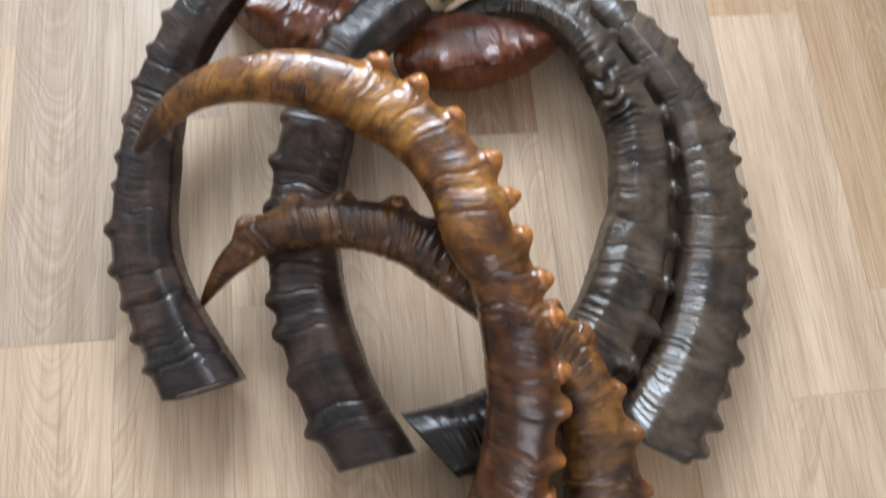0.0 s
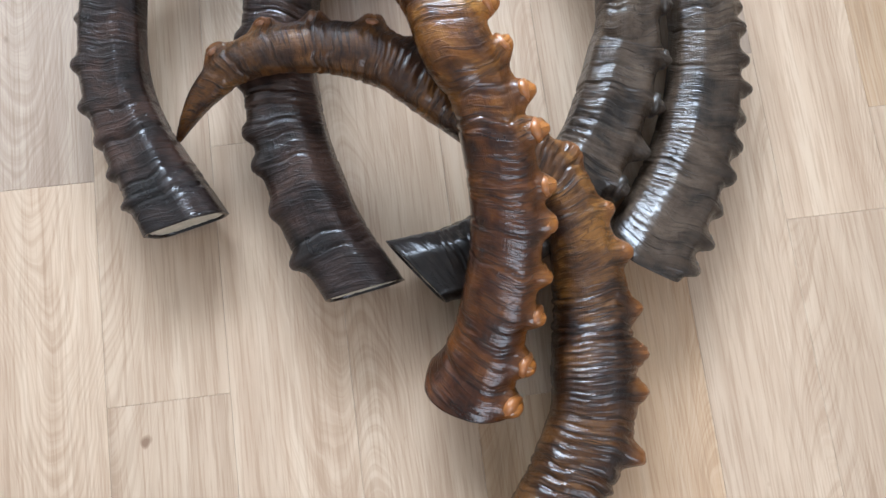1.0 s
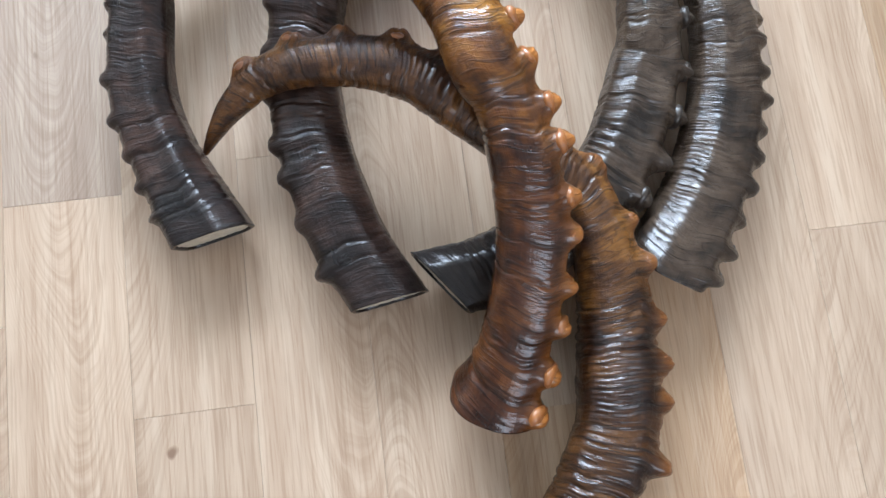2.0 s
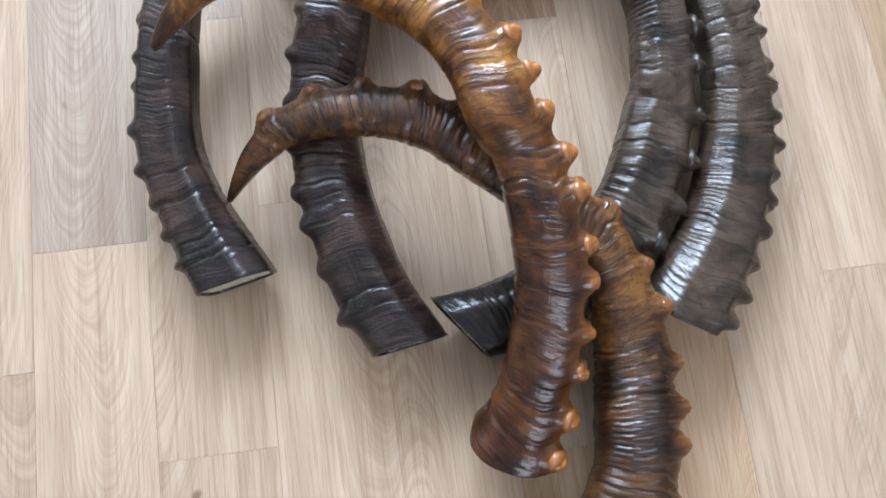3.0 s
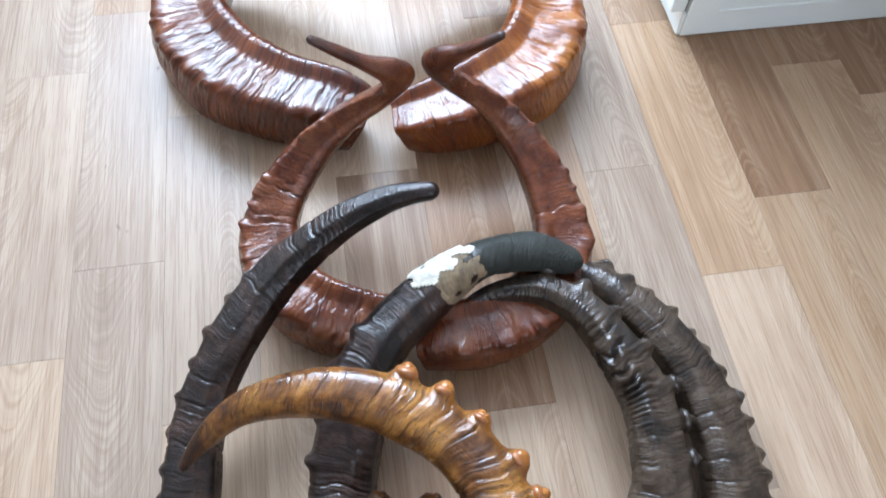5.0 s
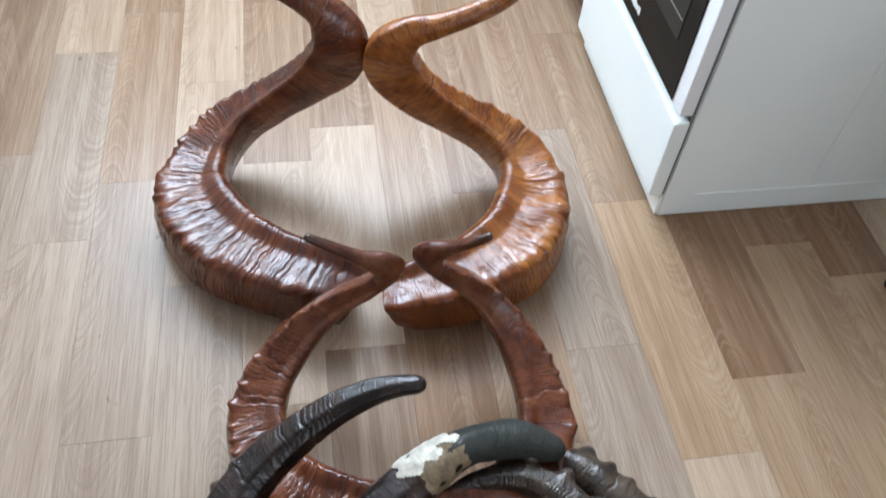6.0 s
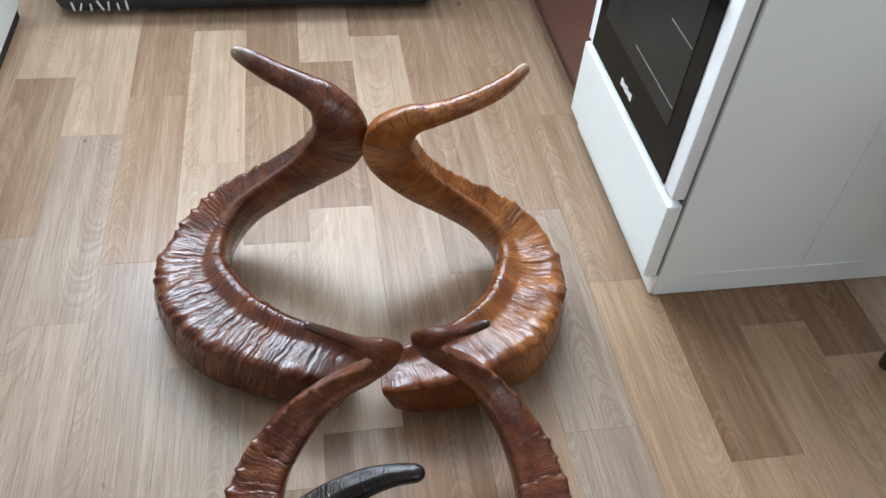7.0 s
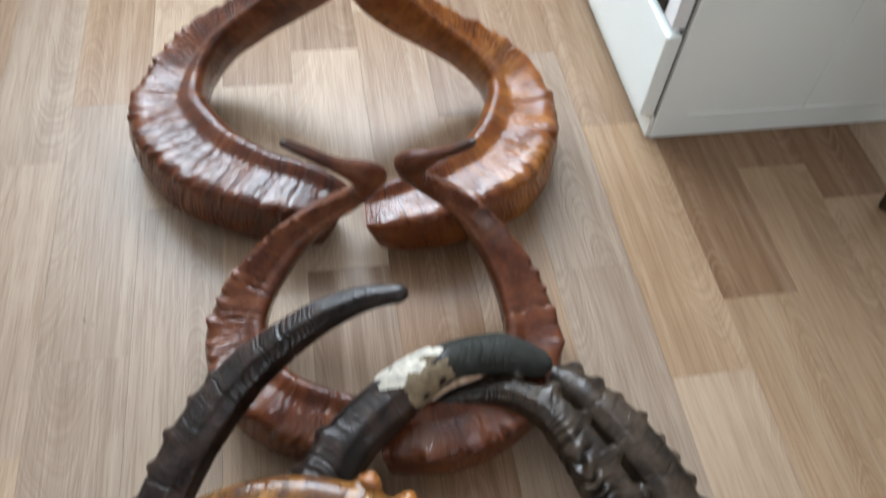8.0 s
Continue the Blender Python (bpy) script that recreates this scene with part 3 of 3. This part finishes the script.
    a2, b2 = a * cap, b * cap
    push = push * cap[:, None]
    offset = cx[:, :, None] * side[:, None, :] * a2[:, None, None] + cy[:, :, None] * up[:, None, :] * b2[:, None, None]
    unit = offset / (np.linalg.norm(offset, axis=2, keepdims=True) + 1e-9)
    v = c[:, None, :] + offset + unit * push[:, :, None]
    if skew:
        lean = np.exp(-(s / 0.05) ** 2)[:, None]
        v -= tangent[0][None, None, :] * (skew * lean * (v[:, :, 2] - c[:, 2:3]))[:, :, None]
    if slant:
        lean = np.exp(-(s / 0.05) ** 2)[:, None]
        v -= tangent[0][None, None, :] * (slant * lean * ((v - c[:, None, :]) * side[:, None, :]).sum(axis=2))[:, :, None]
    sink = np.minimum(v[:, :, 2].min(axis=1) - 0.001, 0)
    for _ in range(30):
        sink = np.minimum(sink, np.convolve(np.pad(sink, 1, mode="edge"), (0.25, 0.5, 0.25), "valid"))
    v[:, :, 2] -= sink[:, None]
    base = Vector(v[0].mean(axis=0))
    base.z = max(0.0, float(v[0, :, 2].min()))
    origin = np.array(base)
    rings = len(s)
    rim = v[0].mean(axis=0) + (v[0] - v[0].mean(axis=0)) * 0.90
    verts = np.vstack([v.reshape(-1, 3), rim, rim + tangent[0] * 0.006]) - origin
    idx = np.arange(rings * segments).reshape(rings, segments)
    nxt = np.roll(idx, -1, axis=1)
    faces = np.stack([idx[:-1], nxt[:-1], nxt[1:], idx[1:]], axis=2).reshape(-1, 4).tolist()
    faces.append(idx[-1].tolist())
    r0 = rings * segments
    for k in range(segments):
        j = (k + 1) % segments
        faces.append([k, r0 + k, r0 + j, j])
        faces.append([r0 + k, r0 + segments + k, r0 + segments + j, r0 + j])
    thing = tagged(new(name), label, "horn", "horns laid on the floor")
    thing.location = base
    me = mesh_of("shaft", verts.tolist(), faces)
    gr = me.attributes.new("grain", "FLOAT_VECTOR", "POINT")
    g = np.zeros((len(verts), 3), np.float32)
    g[:r0, 0] = (s[:, None] + warp[None, :]).reshape(-1)
    g[:r0, 1] = np.tile(np.cos(th), rings) + seed
    g[:r0, 2] = np.tile(np.sin(th), rings)
    gr.data.foreach_set("vector", g.reshape(-1))
    wr = me.attributes.new("worn", "FLOAT", "POINT")
    w = np.zeros(len(verts), np.float32)
    w[:r0] = worn.reshape(-1)
    wr.data.foreach_set("value", w)
    tp = me.attributes.new("tip", "FLOAT", "POINT")
    w = np.zeros(len(verts), np.float32)
    w[:r0] = np.repeat(np.clip((s / length - 0.78) / 0.2, 0, 1) ** 1.5, segments)
    tp.data.foreach_set("value", w)
    part("shaft", me, material, thing)
    # sawn core, dished a little
    disc, dfaces = [], []
    mid = rim.mean(axis=0)
    for ring, scale in enumerate((1.0, 0.72, 0.4, 0.12)):
        depth = 0.0035 + hollow * (1 - scale)
        for k in range(segments):
            disc.append(mid + (rim[k] - mid) * scale * 0.998 + tangent[0] * (depth + rng.uniform(-0.0006, 0.0006)) - origin)
    for ring in range(3):
        for k in range(segments):
            j = (k + 1) % segments
            dfaces.append([ring * segments + k, (ring + 1) * segments + k, (ring + 1) * segments + j, ring * segments + j])
    disc.append(mid + tangent[0] * (0.0035 + hollow) - origin)
    for k in range(segments):
        dfaces.append([3 * segments + k, 4 * segments, 3 * segments + (k + 1) % segments])
    part("sawn_core", mesh_of("sawn_core", [tuple(x) for x in disc], dfaces), core or BONE, thing, "dark hollow base" if core else "pale sawn bone face")
    for at, way, h in places:
        i = int(np.searchsorted(s, at).clip(0, rings - 1))
        j = int(round(way / (2 * np.pi) * segments)) % segments
        out = Vector(unit[i, j])
        here = Vector(v[i, j]) - base - out * h * 0.92
        ax, ay = Vector(tangent[i]), out.cross(Vector(tangent[i])).normalized()
        if not KNOB_MESHES[0].materials:
            for mesh in KNOB_MESHES:
                mesh.materials.append(None)
        ob = new("knob", KNOB_MESHES[rng.randint(4)])
        ob.parent = thing
        ob.material_slots[0].link = "OBJECT"
        ob.material_slots[0].material = knob_material or material
        size = knob_scale * h * rng.uniform(0.75, 1.0)
        turned = Matrix((ax, ay, out)).transposed().to_4x4()
        ob.matrix_basis = Matrix.Translation(here) @ turned @ Matrix.Diagonal((size * 1.15, size * 1.45, size * 0.8, 1))
    return thing, v, s, unit


KNOB_AMBER = plain("worn_amber_knob", (0.28, 0.098, 0.022), 0.30, coat=0.5, spread=0.4, scale=60, relief=0.3)
KNOB_UMBER = plain("worn_umber_knob", (0.20, 0.070, 0.018), 0.30, coat=0.5, spread=0.5, scale=60, relief=0.3)
KNOB_DARK = plain("dark_knob", (0.028, 0.020, 0.014), 0.34, coat=0.4, spread=0.4, scale=60, relief=0.3)

horn("ibex_horn", "dark brown ibex horn with black sawn end, lying on the floor", DARK_WEST, HORN_DARK, 1, 0.0007, 0.0036, 20, squash=0.9, turn=8,
     knobs=(0.05, 0.72, 14, 160, 0.0062), knob_material=KNOB_DARK, knob_long=0.62, skew=0.05, slant=0.22, section=mirrored(IBEX), ribs=[(35, 0.0016, 0.0, 0.9, 0.0074, 0.4), (90, 0.0028, 0.72, 1.0, 0.0135, 2.2)], tip_from=0.9)
worn_horn = horn("ibex_horn", "dark brown ibex horn with a chalky worn patch near its tip", DARK_WORN, HORN_WORN, 2, 0.0010, 0.0040, 22, squash=0.9, turn=6,
                 knobs=(0.07, 0.60, 10, 160, 0.0068), knob_material=KNOB_DARK, knob_long=0.8, slant=0.3, section=mirrored(IBEX), soft=11, ribs=[(40, 0.0014, 0.0, 0.6, 0.010, 0.5)])
horn("ibex_horn", "grey-black ibex horn with a ridged inner edge, under two others", DARK_INNER, HORN_INNER, 3, 0.0012, 0.0042, 16, squash=0.9, turn=-6,
     knobs=(0.27, 0.86, 11, 14, 0.0170), knob_material=KNOB_DARK, knob_long=0.8, skew=0.1, section=IBEX, ribs=[(140, 0.0038, 0.0, 0.55, 0.013, 0.45), (130, 0.014, 0.55, 1.0, 0.0135, 0.75)], slant=-0.55, tip_from=0.9)
horn("ibex_horn", "matt grey-brown ibex horn with closely set edge knobs", DARK_OUTER, HORN_GREY, 4, 0.0008, 0.0034, 18, squash=0.9, turn=-8,
     knobs=(0.02, 0.88, 20, 14, 0.0112), knob_material=KNOB_DARK, knob_long=0.82, skew=0.7, section=IBEX, ribs=[(145, 0.0015, 0.0, 0.95, 0.0068, 0.4)])
horn("ibex_horn", "varnished amber ibex horn with orange knobs, propped over the others", AMBER_HIGH, HORN_AMBER, 5, 0.0006, 0.0024, 40, 2.5, 0.9, 0,
     (0.02, 0.66, 14, 16, 0.0155), KNOB_AMBER, skew=0.35, knob_scale=1.0, lip=0.005)
horn("ibex_horn", "ringed umber ibex horn with orange knobs, crossing under another", AMBER_LOW, HORN_UMBER, 6, 0.0026, 0.0042, 22, 2.5, 0.9, 0,
     (0.14, 0.88, 15, 14, 0.013), KNOB_UMBER, ribs=[(75, 0.0034, 0.0, 0.55, 0.0130, 1.3), (75, 0.0032, 0.5, 0.97, 0.0090, 1.3)], knob_scale=0.95)
FACE = (100, 0.0011, 0.0, 0.60, 0.0085, 0.75)
WALL_OUT, WALL_OUT_EAST = (195, 0.0048, 0.0, 0.60, 0.0120, 0.65), (-15, 0.0062, 0.0, 0.60, 0.0130, 0.65)
FACE_EAST = (80, 0.0011, 0.0, 0.60, 0.0085, 0.75)
horn("ram_horn", "large glossy red-brown ram horn with a wrinkled face, on the floor", RAM_LARGE_RED, HORN_RED, 7, 0.0013, 0.0034, 30, hollow=0.02, bead=136, core=DARK_WOOD, skew=0.25,
     section=RAM, soft=6, ribs=[FACE, WALL_OUT, (0, 0.0018, 0.30, 0.80, 0.0105, 0.9)])
horn("ram_horn", "large glossy orange-brown ram horn with a wrinkled face, on the floor", RAM_LARGE_TAN, HORN_TAN, 8, 0.0012, 0.0034, 26, hollow=0.02, bead=44, core=DARK_WOOD, skew=0.25,
     section=mirrored(RAM), soft=6, ribs=[FACE_EAST, WALL_OUT_EAST, (180, 0.0018, 0.30, 0.80, 0.0105, 0.9)])
horn("ram_horn", "small chestnut ram horn with a beaded outer edge, on the floor", RAM_SMALL_RED, HORN_SMALL, 9, 0.0012, 0.0034, 20, hollow=0.015, bead=136, core=DARK_WOOD, skew=0.25,
     section=RAM, soft=7, ribs=[FACE, (195, 0.0040, 0.0, 0.60, 0.0092, 0.7)])
horn("ram_horn", "small red-brown ram horn with a dark slender tip, on the floor", RAM_SMALL_BROWN, HORN_SMALL, 10, 0.0006, 0.0034, 6, hollow=0.015, bead=44, core=DARK_WOOD, skew=0.25,
     section=mirrored(RAM), soft=7, ribs=[(-15, 0.0036, 0.0, 0.60, 0.0092, 0.7), (75, 0.0014, 0.28, 0.42, 0.0085, 0.6)])


def worn_patch(made, s0, s1, th0, th1, seed, material, label, raised):
    """A chipped, chalky patch that follows the shaft of a horn."""
    thing, v, s, unit = made
    rows = [i for i in range(len(s)) if s0 * s[-1] <= s[i] <= s1 * s[-1]]
    cols = [j for j in range(-8, v.shape[1] - 8) if th0 <= 360 * j / v.shape[1] <= th1]
    verts, faces, index = [], [], {}
    keep = lambda i, j: (noise.noise(Vector((s[i] * 45, j * 0.22, seed))) + 0.55
                         - 1.0 * abs(2 * (i - rows[0]) / len(rows) - 1) ** 3 - 1.0 * abs(2 * (j - cols[0]) / len(cols) - 1) ** 3) > 0
    for i in rows[:-1]:
        for j in cols[:-1]:
            if not keep(i, j):
                continue
            face = []
            for a, b in ((i, j), (i, j + 1), (i + 1, j + 1), (i + 1, j)):
                if (a, b) not in index:
                    index[a, b] = len(verts)
                    lift = raised + 0.0012 * noise.noise(Vector((s[a] * 160, b * 0.7, 3)))
                    verts.append(tuple(Vector(v[a, b]) + Vector(unit[a, b]) * lift - thing.location))
                face.append(index[a, b])
            faces.append(face)
    return part("worn_patch", mesh_of("worn_patch", verts, faces), material, thing, label)


TAN_BARK = plain("tan_flaked_horn", (0.20, 0.145, 0.085), 0.8, spread=0.55, scale=70, relief=0.7)
worn_patch(worn_horn, 0.70, 0.818, -30, 150, 5.0, TAN_BARK, "tan flaked band", 0.0009)
worn_patch(worn_horn, 0.695, 0.815, 66, 160, 1.0, WORN_BONE, "chalky white worn patch", 0.0026)

# ---- stove ----
def stove(x, y):
    """A white free-standing cooker, its front towards -x; x, y: the foot of its near front corner."""
    depth, width, high = 0.60, 0.60, 0.85
    thing = tagged(new("stove"), "white enamelled stove with black oven glass and a drawer", "stove")
    thing.location = (x, y, 0)
    part("body", box(0.004, depth, 0, width, 0.002, high, 0.003), ENAMEL, thing)
    part("plinth", box(-0.004, 0.0035, 0.004, width - 0.004, 0.004, 0.060, 0.001), ENAMEL, thing)
    # sheet between the fronts, its grey set as the gaps' shade
    part("recess", box(-0.002, 0.0035, 0.010, width - 0.010, 0.061, high - 0.02), SHADE, thing, "grey sheet coloured as the shade behind the fronts")
    part("drawer_front", box(-0.034, -0.0025, 0.002, width - 0.002, 0.066, 0.270, 0.006, 3), ENAMEL, thing)
    door = part("oven_door", box(-0.030, -0.0025, 0.006, width - 0.006, 0.284, 0.735, 0.004, 3), TRIM_WHITE, thing)
    glass = part("oven_glass", box(-0.033, -0.0305, 0.050, width - 0.045, 0.289, 0.730, 0.001), OVEN_GLASS, door, "black oven glass")
    part("inner_pane", box(-0.0342, -0.0333, 0.102, width - 0.09, 0.390, 0.70), OVEN_INSIDE, door, "smoky inner window")
    part("handle", box(-0.068, -0.052, 0.07, width - 0.07, 0.690, 0.706, 0.006, 3), TRIM_WHITE, door)
    # reflections of the rack wires, laid on the pane as pale strips
    for z, y1 in ((0.430, 0.325), (0.561, 0.21)):
        part("rack_wire", box(-0.0348, -0.0340, 0.106, y1, z, z + 0.0022), RACK, door, "pale line drawn as the reflection of an oven rack wire")
    for k in range(5):
        part("maker_mark", box(-0.0345, -0.0333, 0.282 + 0.014 * k, 0.293 + 0.014 * k, 0.318 + 0.002 * (k % 2), 0.334 - 0.003 * (k % 2)), LETTER, door, "pale maker's mark")
    part("control_panel", box(-0.030, -0.0025, 0.004, width - 0.004, 0.742, 0.846, 0.004), ENAMEL, thing)
    part("hob", box(-0.030, depth, 0, width, 0.851, 0.866, 0.004), ENAMEL, thing)
    part("pressed_bead", box(0.070, depth - 0.01, -0.0028, -0.0003, 0.060, 0.066, 0.001), ENAMEL, thing)
    part("pressed_bead", box(0.330, 0.335, -0.0024, -0.0003, 0.066, 0.80, 0.001), ENAMEL, thing)
    return thing


stove(0.731, 1.402)

# ---- red-brown base cabinet beyond the stove ----
cabinet = tagged(new("base_cabinet"), "dark red-brown kitchen cabinet beside the stove", "cabinet")
cabinet.location = (0.735, 2.02, 0)
part("plinth", box(0.03, 0.55, 0.0, 1.0, 0.001, 0.10), MAHOGANY, cabinet)
part("body", box(0.0, 0.58, 0.0, 1.0, 0.101, 0.86, 0.003), MAHOGANY, cabinet)
for k in range(2):
    door = part("door", box(-0.019, -0.001, 0.004 + 0.5 * k, 0.496 + 0.5 * k, 0.105, 0.85, 0.003), MAHOGANY, cabinet)


# ---- white fridge, charcoal bag and table at the room's edges ----
fridge = tagged(new("fridge"), "white fridge with the shade at its foot coloured in", "fridge")
fridge.location = (-1.40, 2.02, 0)
part("body", box(0, 0.61, 0, 0.62, 0.035, 1.45, 0.008, 3), ENAMEL, fridge)
# black block in place of the shadow below the fridge body
part("base_frame", box(0.02, 0.602, 0.015, 0.60, 0.001, 0.036), FOOT_SHADE, fridge, "black block standing in for the shade under the body")

bag = tagged(new("bag"), "charcoal cloth bag with pale printed marks on the floor", "bag")
bag.location = (-0.12, 2.585, 0)
bm = box(-0.58, 0.56, 0.03, 0.34, 0.002, 0.26, 0.07, 4)
bmesh.ops.subdivide_edges(bm, edges=bm.edges[:], cuts=2, use_grid_fill=True)
for v in bm.verts:
    v.co += 0.010 * Vector((noise.noise(v.co * 7), noise.noise(v.co * 7 + Vector((5, 0, 0))), 0.6 * noise.noise(v.co * 6 + Vector((0, 9, 0)))))
    v.co.z = max(0.001, v.co.z)
for f in bm.faces:
    f.smooth = True
part("cloth", bm, CLOTH, bag)
rng = random.Random(9)
for k in range(7):
    tall = rng.uniform(0.022, 0.034)
    bm = box(-0.52 + 0.025 * k, -0.515 + 0.025 * k, 0.012, 0.016, 0.03, 0.03 + tall)
    bmesh.ops.rotate(bm, verts=bm.verts, cent=(-0.518 + 0.025 * k, 0.014, 0.05), matrix=Matrix.Rotation(rng.uniform(-0.5, 0.5), 3, "Y"))
    part("printed_bar", bm, LETTER, bag, "pale printed bar")

table = tagged(new("table"), "dark wooden table on brass-tipped legs", "table")
table.location = (1.14, 0.42, 0)
part("tabletop", box(-0.03, 0.72, -0.03, 0.78, 0.715, 0.745, 0.006), DARK_WOOD, table)
for x, y in ((0.03, 0.03), (0.66, 0.03), (0.03, 0.745), (0.66, 0.745)):
    bm = bmesh.new()
    bmesh.ops.create_cone(bm, cap_ends=True, segments=20, radius1=0.014, radius2=0.024, depth=0.672, matrix=Matrix.Translation((x, y, 0.379)))
    leg = part("leg", bm, DARK_WOOD, table)
    bm = bmesh.new()
    bmesh.ops.create_cone(bm, cap_ends=True, segments=20, radius1=0.016, radius2=0.019, depth=0.042, matrix=Matrix.Translation((x, y, 0.0215)))
    bmesh.ops.bevel(bm, geom=bm.edges[:], offset=0.003, segments=2, affect="EDGES")
    part("ferrule", bm, BRASS, leg, "dull brass ferrule")

# ---- planks, laid last ----
WIDE, LONG = 0.15, 0.604
STARTS = {-5: 0.498, -4: 0.243, -3: 0.399, -2: 0.110, -1: 0.43, 0: 0.535, 1: 0.06, 2: 0.30, 3: 0.485, 4: 0.245, 5: 0.389, 6: 0.092}
# pale, warm, grey, mid, brown-grey and dark oak; per row of planks, from the one before its start onwards
TONES = {"P": (0.42, 0.308, 0.214), "W": (0.395, 0.266, 0.162), "G": (0.33, 0.250, 0.186), "M": (0.305, 0.203, 0.128), "B": (0.25, 0.162, 0.102), "D": (0.26, 0.155, 0.088)}
ROWS = {-5: "PGGBP", -4: "PPGGP", -3: "PGGMM", -2: "PPGPP", -1: "PPPMB", 0: "PBPBP", 1: "WPDMPB", 2: "WPMBM", 3: "PGGMM", 4: "PPWMM", 5: "PWDM", 6: "PWWDB", 7: "WWDD"}
bm = bmesh.new()
gap = 0.00015
bmesh.ops.create_cube(bm, size=1, matrix=Matrix.LocRotScale((WIDE / 2, LONG / 2, -0.0017), None, (WIDE - 2 * gap, LONG - 2 * gap, 0.0034)))
bmesh.ops.bevel(bm, geom=[e for e in bm.edges if all(v.co.z > -0.001 for v in e.verts)], offset=0.0003, segments=1, affect="EDGES")
PLANK = bpy.data.meshes.new("plank")
bm.to_mesh(PLANK)
bm.free()
PLANK.materials.append(OAK)
rng = random.Random(4)
for i in range(-15, 13):
    start = STARTS.get(i, rng.uniform(0, LONG))
    first = -math.ceil((start - ROOM_Y0) / LONG)
    for k in range(first, math.ceil((WALL_Y - start) / LONG)):
        y = start + k * LONG
        row = ROWS.get(i, "")
        tone = TONES[row[k + 1] if 0 <= k + 1 < len(row) else rng.choice("PPPWGGMB")]
        ob = new("plank", PLANK)
        ob.parent = floor
        low, high = max(y, ROOM_Y0 - 0.02), min(y + LONG, WALL_Y + 0.02)
        ob.location = (i * WIDE, low, 0)
        ob.scale.y = (high - low) / LONG
        shift = rng.uniform(0.94, 1.06)
        ob.color = (*(c * shift for c in tone), 1)
